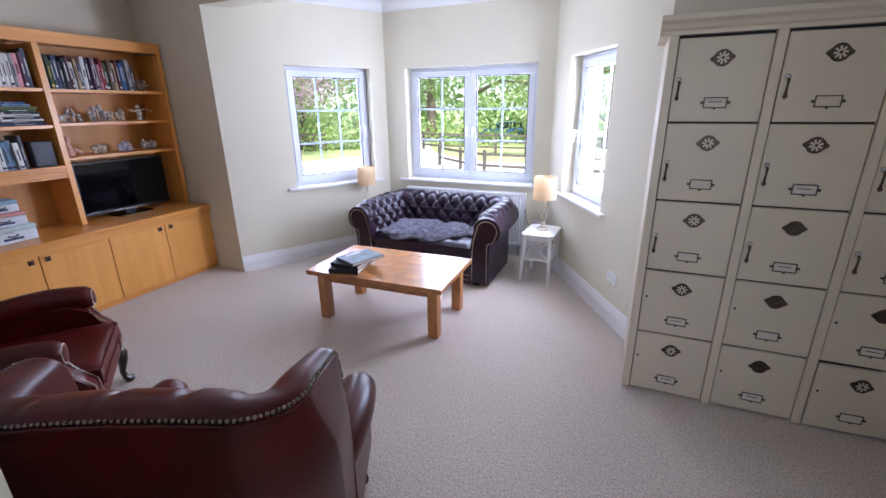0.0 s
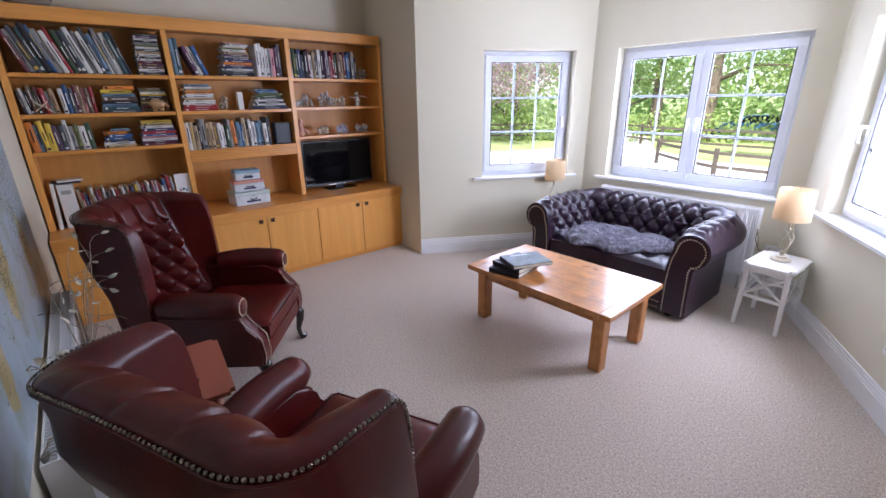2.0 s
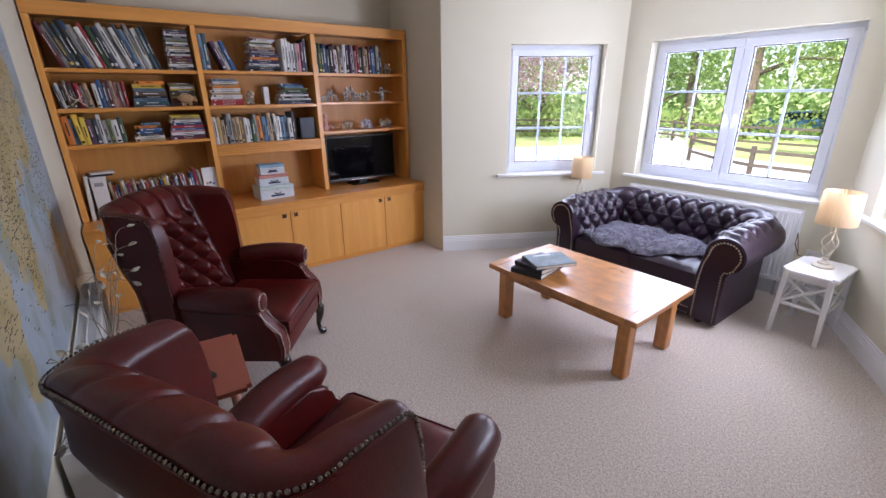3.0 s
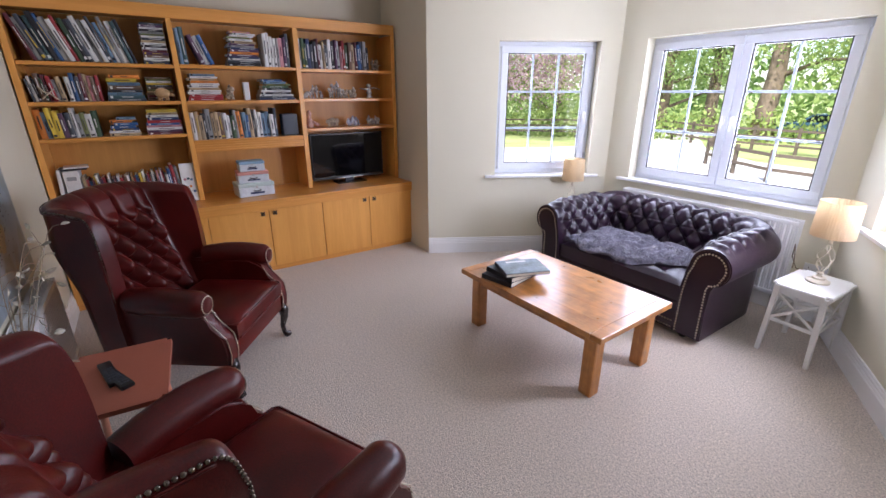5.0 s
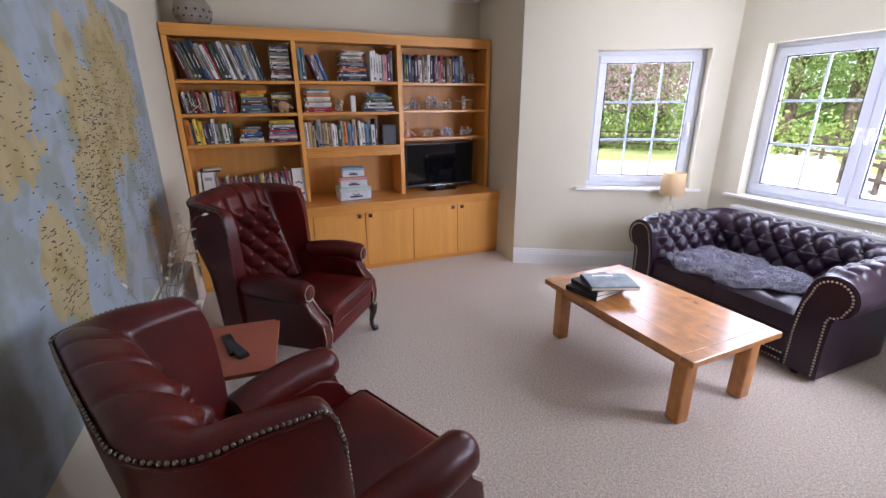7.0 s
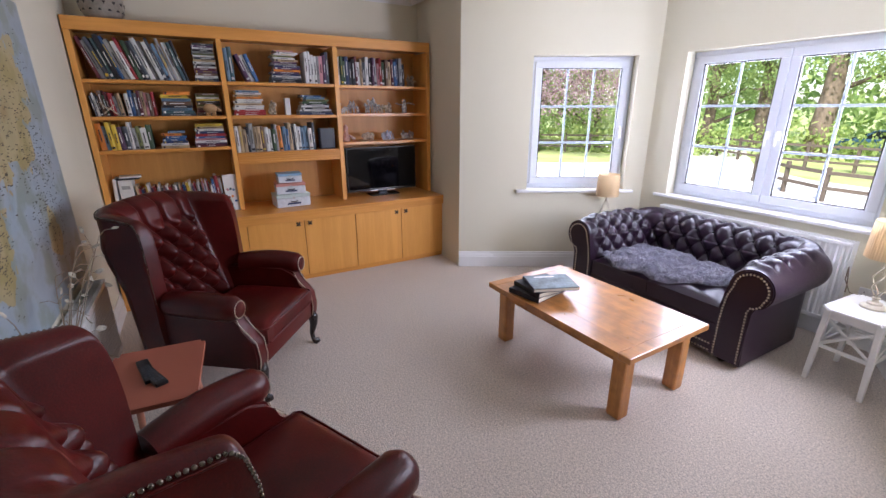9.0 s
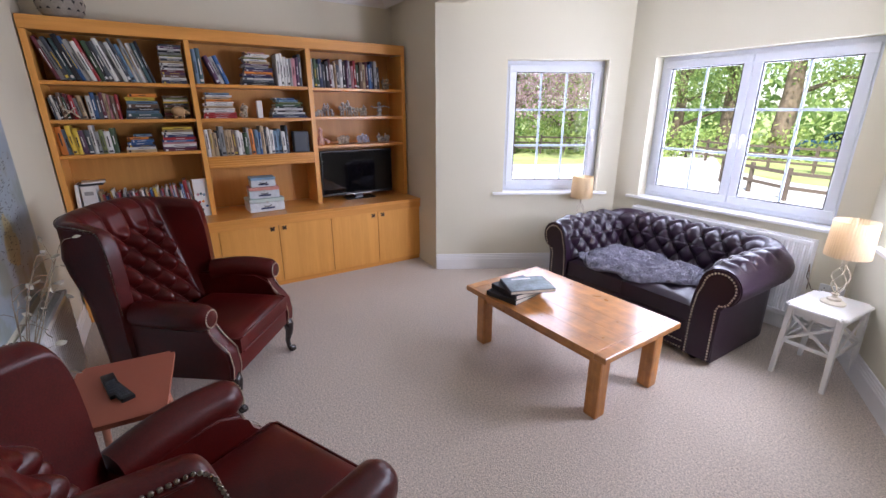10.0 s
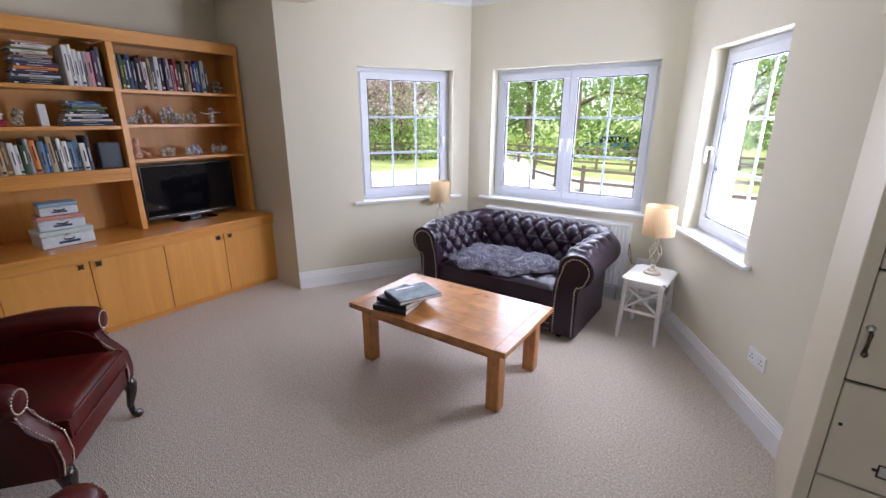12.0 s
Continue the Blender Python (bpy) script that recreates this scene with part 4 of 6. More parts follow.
def book(t, h, d, colour, m, lying=False, band=True):
    """A book: thickness t along x, spine at y = 0 facing -y, height h. Covers wrap a block of pages."""
    bm = B()
    c = 0.0022
    box(bm, 0, c, 0.002, d, 0, h)
    box(bm, t - c, t, 0.002, d, 0, h)
    v = []
    for k in range(5):
        a = k / 4
        v.append((t * a, 0.002 - 0.35 * min(t, 0.012) * math.sin(math.pi * a)))
    ring0 = [bm.verts.new((x, y, 0)) for x, y in v]
    ring1 = [bm.verts.new((x, y, h)) for x, y in v]
    ri0 = [bm.verts.new((x, y + 0.002, 0)) for x, y in v]
    ri1 = [bm.verts.new((x, y + 0.002, h)) for x, y in v]
    for k in range(4):
        bm.faces.new((ring0[k], ring0[k + 1], ring1[k + 1], ring1[k]))
        bm.faces.new((ri0[k], ri1[k], ri1[k + 1], ri0[k + 1]))
        bm.faces.new((ring1[k], ring1[k + 1], ri1[k + 1], ri1[k]))
        bm.faces.new((ring0[k], ri0[k], ri0[k + 1], ring0[k + 1]))
    way = "lying flat in a stack" if lying else "standing spine out"
    ob = part("book", bm, BOOK[colour])
    ob.matrix_world = m
    tagged(ob, f"{WORDS[colour]} covered book {way} on the shelf", "book", "books on the bookcase")
    bm = B()
    box(bm, c, t - c, 0.006, d - 0.004, 0.003, h - 0.003)
    part("page_block", bm, M_PAGES, ob, "cream paper pages")
    if band and t > 0.012:
        ink = BOOK["white"] if colour in ("black", "navy", "maroon", "plum", "blue", "brown", "slate", "green", "red", "teal") else BOOK["black"]
        if brnd.random() < 0.07:
            ink = BOOK["yellow"]
        y = -0.35 * min(t, 0.012) * 0.9
        z0 = h * brnd.uniform(0.25, 0.4)
        z1 = h * brnd.uniform(0.6, 0.85)
        part("spine_title", box(B(), t * 0.40, t * 0.60, y - 0.0012, y + 0.003, z0, z1), ink, ob)
        if brnd.random() < 0.4:
            part("spine_band", box(B(), t * 0.15, t * 0.85, y - 0.0006, y + 0.004, h * 0.06, h * 0.13), ink, ob)
    return ob


# shelf frame: book x runs along the wall's y, its spine faces the room (+x)
def upright(y, z, t, h, d, colour, lean=0.0, inset=0.03):
    book(t, h, d, colour, pose(BX - inset, y, z) @ pose(0, 0, 0, 0, 0, 90) @ pose(0, 0, 0, 0, lean, 0))


def row(y0, y1, z, hmin, hmax, colours, lean=0.0, tmin=0.014, tmax=0.032, inset=0.035, fall=0.0):
    y, k = y0, 0
    while True:
        t = brnd.uniform(tmin, tmax) * 1.3
        if y + t / max(0.3, math.cos(radians(lean))) > y1:
            break
        h = brnd.uniform(hmin, hmax)
        a = lean + brnd.uniform(-1.5, 1.5) * (1 if lean else 0.12) - fall * (y - y0)
        lift = t * math.sin(radians(a)) if a > 0 else 0.0
        upright(y, z + lift + 0.001, t, h, brnd.uniform(0.15, 0.2), colours[k % len(colours)], a, inset + brnd.uniform(0, 0.025))
        y += t / math.cos(radians(a)) + 0.0012
        k += 1


def stack(y, z, w, colours, tmin=0.012, tmax=0.028, inset=0.03, shrink=0.35, limit=9.0):
    """Books lying flat, spines to the room, narrowing upwards."""
    for k, c in enumerate(colours):
        t = brnd.uniform(tmin, tmax)
        ww = w * (1 - shrink * k / len(colours)) * brnd.uniform(0.93, 1.0)
        off = (w - ww) * brnd.uniform(0.2, 0.8)
        m = pose(BX - inset - brnd.uniform(0, 0.012), y + off, z + 0.001) @ pose(0, 0, 0, 0, 0, 90 + brnd.uniform(-2, 2)) @ pose(0, 0, 0, 0, 90, 0) @ pose(-t, 0, 0)
        book(t, ww, brnd.uniform(0.14, 0.19), c, m, True)
        z += t + 0.0006
    return z


LB, MB, RB = BAYS["left"], BAYS["mid"], BAYS["right"]
# left bay
row(LB[0] + 0.10, 0.945, 1.875, 0.285, 0.335, ["maroon", "grey", "slate", "teal", "black", "blue", "grey", "white", "red", "green", "black", "slate", "white", "grey", "white", "slate", "sky", "white", "grey", "white", "teal", "black", "white", "white", "tan", "white", "grey"],
    lean=-19, tmin=0.013, tmax=0.026, fall=-5)
stack(0.985, 1.875, 0.185, ["navy", "slate", "white", "brown", "plum", "maroon", "white", "black", "white", "tan", "slate", "white", "lime", "grey", "black", "white", "plum", "slate"], 0.011, 0.021, shrink=0.12)
row(LB[0] + 0.03, 0.44, 1.59, 0.15, 0.21, ["slate", "white", "black", "brown", "green", "maroon", "red", "grey", "tan", "slate"], lean=-7, tmin=0.012, tmax=0.022)
row(0.455, 0.665, 1.59, 0.17, 0.215, ["white", "blue", "slate", "maroon", "tan", "pink", "brown", "red", "orange", "blue"], lean=-3, tmin=0.012, tmax=0.022)
stack(0.685, 1.59, 0.262, ["slate", "teal", "sky", "black", "brown", "sky", "yellow", "orange"], 0.018, 0.032, shrink=0.25)
stack(0.955, 1.59, 0.205, ["brown", "brown", "maroon", "brown", "tan", "lime", "brown", "slate", "yellow", "white", "lime", "brown"], 0.012, 0.018, inset=0.10, shrink=0.08)
row(LB[0] + 0.012, 0.60, 1.32, 0.175, 0.225, ["orange", "sky", "yellow", "yellow", "plum", "slate", "white", "grey", "lime", "white", "green", "slate", "yellow", "lime"], lean=-4, tmin=0.018, tmax=0.034)
stack(0.635, 1.32, 0.225, ["tan", "white", "navy", "blue", "blue", "orange", "sky"], 0.016, 0.024, shrink=0.45)
stack(0.895, 1.32, 0.275, ["maroon", "plum", "white", "pink", "blue", "red", "navy", "white", "tan", "yellow"], 0.014, 0.023, shrink=0.2)
row(0.405, 1.03, WT, 0.25, 0.30, ["tan", "red", "blue", "maroon", "yellow", "white", "plum", "red", "grey", "white", "black", "pink", "sky", "white", "red", "brown", "white", "slate"], lean=-4, tmin=0.008, tmax=0.017)
row(1.0, 1.075, WT, 0.30, 0.34, ["blue", "red", "grey", "slate", "tan"], lean=-4, tmin=0.014, tmax=0.026)
# middle bay
row(MB[0] + 0.012, 1.315, 1.88, 0.27, 0.30, ["sky", "teal", "black", "black"], lean=-2)
row(1.40, 1.52, 1.88, 0.23, 0.25, ["plum", "white", "blue", "sky", "sky"], lean=-20, tmin=0.02, tmax=0.028)
stack(1.60, 1.88, 0.30, ["black", "black", "slate", "white", "navy", "plum", "orange", "plum", "navy", "grey", "plum", "tan", "white", "lime", "white", "white", "pink"], 0.013, 0.02, shrink=0.42)
row(1.925, 2.185, 1.88, 0.24, 0.29, ["white", "white", "white", "white", "grey", "pink", "plum", "slate", "white", "grey", "slate", "grey"], tmin=0.016, tmax=0.03)
stack(1.245, 1.59, 0.285, ["red", "red", "red", "white", "white", "tan", "white", "white", "orange", "tan", "white", "sky"], 0.014, 0.021, shrink=0.3)
stack(1.825, 1.59, 0.345, ["navy", "slate", "white", "black", "white", "black", "green", "lime", "sky", "blue"], 0.014, 0.02, shrink=0.45)
row(MB[0] + 0.010, 1.975, 1.255, 0.20, 0.265, ["white", "tan", "tan", "black", "grey", "tan", "tan", "brown", "white", "white", "green", "grey", "orange", "sky", "blue", "tan", "slate", "white", "white", "sky", "sky", "white", "slate", "tan", "black", "grey", "black", "white"], lean=-1.2, tmin=0.016, tmax=0.032)
# right bay
row(RB[0] + 0.012, 2.98, 1.875, 0.215, 0.275, ["white", "green", "green", "navy", "slate", "black", "maroon", "white", "tan", "slate", "white", "black", "plum", "grey", "pink", "red", "green", "brown", "tan", "maroon", "blue", "navy", "grey", "black", "white", "slate", "white", "grey"], lean=-1, tmin=0.015, tmax=0.03)


def solid(name, bm, mat, m, label, category, group="", smooth=False):
    ob = part(name, bm, mat, smooth=smooth)
    ob.matrix_world = m
    return tagged(ob, label, category, group)


# white box file, card and speaker
ob = solid("box_file", box(B(), -0.2, 0, 0, 0.10, 0, 0.345, 0.003), BOOK["white"], pose(BX - 0.03, 0.275, WT + 0.001), "white cardboard box file on the cupboard top", "box file")
part("finger_hole", lathe(B(), [(0.013, 0), (0.012, 0.001)], 14, pose(0.0005, 0.05, 0.06, 0, 90, 0)), BOOK["black"], ob)
part("label", box(B(), 0, 0.001, 0.02, 0.08, 0.27, 0.30), BOOK["grey"], ob)
solid("box_file", box(B(), -0.2, 0, 0, 0.025, 0, 0.36, 0.003), BOOK["white"], pose(BX - 0.03, 0.222, WT + 0.001, -3, 0, 0), "narrow white cardboard folder on the cupboard top", "box file")
solid("pamphlet", box(B(), -0.15, 0, -0.09, 0.09, 0, 0.014, 0.002), BOOK["black"], pose(BX - 0.05, 0.34, WT + 0.348), "black notebook lying on the box file", "notebook")
solid("pamphlet", box(B(), -0.15, 0, -0.08, 0.08, 0, 0.012, 0.002), BOOK["white"], pose(BX - 0.045, 0.37, WT + 0.3635, 0, 0, 6), "white booklet lying on a black notebook", "booklet")
ob = solid("greeting_card", box(B(), -0.012, 0, 0, 0.115, 0, 0.34, 0.001), BOOK["white"], pose(BX - 0.02, 1.07, WT + 0.001, 0, -3, 0), "white card with coloured letters standing by the books", "card")
for k, (yy, zz, c) in enumerate(((0.03, 0.2, "pink"), (0.055, 0.205, "teal"), (0.08, 0.195, "sky"), (0.035, 0.13, "red"), (0.065, 0.135, "orange"), (0.09, 0.09, "blue"), (0.05, 0.06, "green"))):
    part("letter", lathe(B(), [(0.012, 0), (0.011, 0.001)], 9, pose(0.0004, yy, zz, 0, 90, 0)), BOOK[c], ob)
ob = solid("speaker", box(B(), -0.10, 0, 0, 0.15, 0, 0.205, 0.012, seg=3), BOOK["slate"], pose(BX - 0.05, 2.018, 1.256, 0, 0, 0), "dark slate fabric speaker box on the shelf", "speaker", smooth=40)
solid("paper_box", box(B(), -0.05, 0, 0, 0.048, 0, 0.155, 0.003), BOOK["white"], pose(BX - 0.03, 1.705, 1.591), "small upright white paper box", "box")

# ---- little suitcases, television ----
M_MINT = material("mint_card", (0.55, 0.66, 0.62), rough=0.6, vary=0.08, scale=20)
M_SALM = material("salmon_card", (0.66, 0.30, 0.24), rough=0.6, vary=0.08, scale=20)
M_BLUEC = material("blue_card", (0.28, 0.45, 0.58), rough=0.6, vary=0.08, scale=20)
M_CARD = material("printed_white_card", (0.66, 0.70, 0.72), rough=0.6, vary=0.16, scale=25)
z = WT + 0.001
for w, d, h, lid, word in ((0.325, 0.23, 0.128, M_MINT, "mint"), (0.275, 0.20, 0.105, M_SALM, "salmon"), (0.225, 0.17, 0.092, M_BLUEC, "blue")):
    s = thing("suitcase_box", pose(-4.06, 1.66, z, 0, 0, brnd.uniform(-4, 4)), f"small white cardboard suitcase box with a {word} lid", "box", "stacked suitcase boxes")
    part("body", box(B(), -d / 2, d / 2, -w / 2, w / 2, 0, h * 0.70, 0.012, seg=2), M_CARD, s)
    part("lid", box(B(), -d / 2 - 0.002, d / 2 + 0.002, -w / 2 - 0.002, w / 2 + 0.002, h * 0.71, h - 0.001, 0.010, seg=2), lid, s)
    part("picture", box(B(), d / 2, d / 2 + 0.001, -w * 0.2, w * 0.2, h * 0.2, h * 0.34), BOOK["navy"], s)
    bm = tube(B(), [(d / 2 + 0.001, -0.03, h * 0.5), (d / 2 + 0.012, -0.028, h * 0.44), (d / 2 + 0.016, 0, h * 0.42), (d / 2 + 0.012, 0.028, h * 0.44), (d / 2 + 0.001, 0.03, h * 0.5)], 0.0045)
    part("handle", bm, M_BLACK, s, "black carrying handle", smooth=True)
    part("clasp", box(B(), d / 2, d / 2 + 0.006, -0.010, 0.010, h * 0.62, h * 0.8, 0.002), M_STEEL, s, "metal clasp")
    z += h + 0.0006

tv = thing("television", pose(-4.16, 2.69, WT, 0, 0, 0), "black flat television with a glossy dark screen", "television")
part("bezel", box(B(), -0.025, 0.012, -0.412, 0.412, 0.045, 0.528, 0.006, seg=2), M_BLACK, tv)
part("screen", box(B(), 0.012, 0.0135, -0.399, 0.399, 0.068, 0.516), M_SCREEN, tv, "glossy dark screen")
part("trim_strip", box(B(), 0.012, 0.0145, -0.15, 0.15, 0.048, 0.055), M_STEEL, tv)
part("neck", box(B(), -0.02, 0.0, -0.05, 0.05, 0.012, 0.06, 0.004), M_BLACK, tv)
part("base", box(B(), -0.09, 0.09, -0.17, 0.17, 0.001, 0.013, 0.005, seg=2), M_SCREEN, tv)

# ---- ornaments ----
M_SILVER = material("black_and_white_resin", (0.05, 0.045, 0.04), rough=0.4, vary=0.6, scale=38, second=(0.62, 0.59, 0.53), bump=0.001, bump_scale=150)
M_FIG = material("painted_resin", (0.12, 0.08, 0.05), rough=0.45, vary=0.5, scale=38, second=(0.62, 0.52, 0.38))
M_FIGB = material("blue_painted_resin", (0.05, 0.07, 0.28), rough=0.4, vary=0.5, scale=38, second=(0.6, 0.6, 0.62))
M_FIGR = material("red_painted_resin", (0.50, 0.13, 0.08), rough=0.45, vary=0.4, scale=50, second=(0.65, 0.45, 0.35))


def lumps(seed, n, sx, sy, sz, r0, r1):
    """A knot of joined blobs and limbs."""
    rr = random.Random(seed)
    bm = B()
    for k in range(n):
        f = k / max(1, n - 1)
        c = Vector((rr.uniform(-sx, sx), (f - 0.5) * 2 * sy + rr.uniform(-0.01, 0.01), r0 + rr.uniform(0, sz)))
        r = rr.uniform(r0, r1)
        lathe(bm, [(r * 0.3, -r), (r * 0.85, -r * 0.5), (r, 0), (r * 0.85, r * 0.5), (r * 0.3, r)], 8, Matrix.Translation(c))
        e = c + Vector((rr.uniform(-0.02, 0.02), rr.uniform(-0.04, 0.04), rr.uniform(-0.01, 0.05)))
        tube(bm, [c, (c + e) / 2 + Vector((0, 0, 0.01)), e], [r * 0.6, r * 0.4, r * 0.25], 5)
        tube(bm, [c, (c.x, c.y + 0.005, 0.0)], [r * 0.5, r * 0.3], 5)
    return bm


X_O = BX - 0.11
for y, zz, seed, mat, sy, sz, label in ((2.36, 1.601, 1, M_SILVER, 0.075, 0.06, "black and white galloping animal ornament"), (2.60, 1.601, 2, M_SILVER, 0.055, 0.07, "black and white horse and cart ornament"),
                                        (2.76, 1.601, 3, M_FIG, 0.05, 0.04, "small pale painted ornament"),
                                        (2.545, 1.316, 5, M_FIG, 0.04, 0.03, "small yellow and brown painted ornament"), (2.77, 1.316, 6, M_FIGB, 0.05, 0.04, "small blue painted ornament"),
                                        (3.02, 1.316, 7, M_SILVER, 0.045, 0.04, "dark curled creature ornament"), (3.07, 1.876, 8, M_FIG, 0.02, 0.05, "small dark bust ornament"),
                                        (1.60, 1.591, 9, M_FIG, 0.015, 0.07, "small carved owl ornament")):
    solid("ornament", lumps(seed, 11, 0.026, sy * 1.35, sz * 1.6, 0.013, 0.024), mat, pose(X_O, y, zz + 0.002), label + " on the shelf", "ornament", "shelf ornaments", smooth=True)
# a skeleton-like ornament with outstretched arms, and a figure in red
bm = lathe(B(), [(0.02, 0), (0.03, 0.01), (0.018, 0.03), (0.03, 0.05), (0.022, 0.08), (0.008, 0.10)], 10)
lathe(bm, [(0.008, -0.022), (0.02, -0.012), (0.023, 0.004), (0.016, 0.018), (0.004, 0.024)], 10, pose(0, 0, 0.122))
tube(bm, [(0, -0.10, 0.10), (0, -0.05, 0.085), (0, 0, 0.09), (0, 0.06, 0.105), (0, 0.13, 0.085)], [0.005, 0.007, 0.01, 0.008, 0.005])
solid("ornament", bm, M_SILVER, pose(X_O, 2.985, 1.602), "pale grey ornament with outstretched arms on the shelf", "ornament", "shelf ornaments", smooth=True)
bm = lathe(B(), [(0.035, 0), (0.04, 0.03), (0.028, 0.07), (0.018, 0.10), (0.024, 0.125), (0.022, 0.15), (0.008, 0.17)], 10)
tube(bm, [(0, 0.0, 0.07), (0.02, 0.045, 0.05), (0.02, 0.085, 0.02)], [0.012, 0.014, 0.02])
solid("ornament", bm, M_FIGR, pose(X_O, 2.305, 1.317), "red and cream painted seated ornament on the shelf", "ornament", "shelf ornaments", smooth=True)
bm = lathe(B(), [(0.01, -0.055), (0.032, -0.04), (0.042, 0), (0.036, 0.035), (0.012, 0.055)], 10, pose(0, 0, 0.062, 90, 0, 0))
for yy in (-0.03, -0.015, 0.02, 0.032):
    tube(bm, [(0, yy, 0.04), (0, yy, 0)], [0.011, 0.009], 6)
tube(bm, [(0, 0.04, 0.06), (0, 0.075, 0.045), (0, 0.085, 0.042)], [0.02, 0.012, 0.009], 7)
solid("wooden_pig", bm, material("carved_wood", (0.45, 0.28, 0.13), rough=0.5, vary=0.2, scale=30), pose(BX - 0.05, 1.065, 1.591), "small carved pale wooden pig on the shelf", "ornament", smooth=True)
bm = tube(B(), [(0, -0.06, 0.11), (0.01, -0.03, 0.07), (0, 0, 0.06), (0.01, 0.03, 0.03), (0, 0.06, 0.004)], 0.006)
tube(bm, [(0, -0.05, 0.02), (0.01, -0.01, 0.055), (0, 0.03, 0.09)], 0.005)
solid("driftwood", bm, M_FIG, pose(BX - 0.012, 0.345, 1.591), "twisted pale driftwood stick on the shelf", "ornament", smooth=True)

# pierced pot on top of the bookcase
pot = thing("pierced_pot", pose(-4.22, 0.42, TOPZ + 0.001), "round grey stoneware pot pierced with triangles", "pot")
M_STONE = material("grey_stoneware", (0.30, 0.27, 0.22), rough=0.8, vary=0.2, scale=15, bump=0.003, bump_scale=60)
part("body", lathe(B(), [(0.09, 0), (0.125, 0.03), (0.15, 0.09), (0.145, 0.16), (0.11, 0.21), (0.08, 0.225), (0.07, 0.21)], 28), M_STONE, pot, smooth=True)
for k in range(14):
    a = 360 / 14 * k
    for zz, rr_, up in ((0.065, 0.1415, 1), (0.115, 0.1515, -1)):
        bm = B()
        vs = [bm.verts.new((rr_, 0.014 * math.cos(q), 0.016 * up * math.sin(q))) for q in (radians(90), radians(210), radians(330))]
        v2 = [bm.verts.new((v.co.x - 0.02, v.co.y, v.co.z)) for v in vs]
        bm.faces.new(vs)
        bm.faces.new(v2)
        for i in range(3):
            bm.faces.new((vs[i], vs[(i + 1) % 3], v2[(i + 1) % 3], v2[i]))
        part("hole", bm, M_GAP, pot, m=pose(0, 0, zz, 0, 0, a + (0 if up > 0 else 13)))

# ---- coffee table books ----
tz = 0.4465
for k, (w, d, t, a, dx, dy, c) in enumerate(((0.30, 0.25, 0.034, 22, 0.0, 0.0, "black"), (0.29, 0.26, 0.032, 10, 0.02, 0.03, "black"), (0.31, 0.24, 0.024, -12, 0.07, 0.05, "slate"))):
    m = pose(-1.63 + dx, 2.80 + dy, tz, 0, 0, a + 80)
    ob = solid("coffee_table_book", box(B(), -w / 2, w / 2, -d / 2, d / 2, t - 0.003, t, 0.001), BOOK[c], m, f"large {WORDS[c]} picture book in a pile on the coffee table", "book", "books on the coffee table")
    part("back_cover", box(B(), -w / 2, w / 2, -d / 2, d / 2, 0, 0.003, 0.001), BOOK[c], ob)
    part("spine", box(B(), -w / 2 - 0.003, -w / 2, -d / 2, d / 2, 0, t, 0.001), BOOK[c], ob)
    part("page_block", box(B(), -w / 2 + 0.001, w / 2 - 0.004, -d / 2 + 0.003, d / 2 - 0.003, 0.003, t - 0.003), M_PAGES, ob, "white paper pages")
    if k == 2:
        part("cover_picture", box(B(), -w / 2 + 0.004, w / 2 - 0.004, -d / 2 + 0.004, d / 2 - 0.004, t + 0.0002, t + 0.0012),
             material("glossy_landscape_print", (0.03, 0.055, 0.055), rough=0.5, spec=0.3, vary=0.7, scale=9, second=(0.15, 0.19, 0.20)), ob, "glossy grey-green landscape photograph")
        part("cover_title", box(B(), -0.09, 0.05, 0.07, 0.09, t + 0.0013, t + 0.0018), BOOK["white"], ob)
    tz += t + 0.0006


# ---- stools and lamps ----
M_STOOL = material("white_painted_stool", (0.76, 0.75, 0.72), rough=0.4, vary=0.05, scale=8, bump=0.0003, bump_scale=70)
M_IRON = material("cream_painted_iron", (0.58, 0.52, 0.40), rough=0.45, vary=0.12, scale=40)


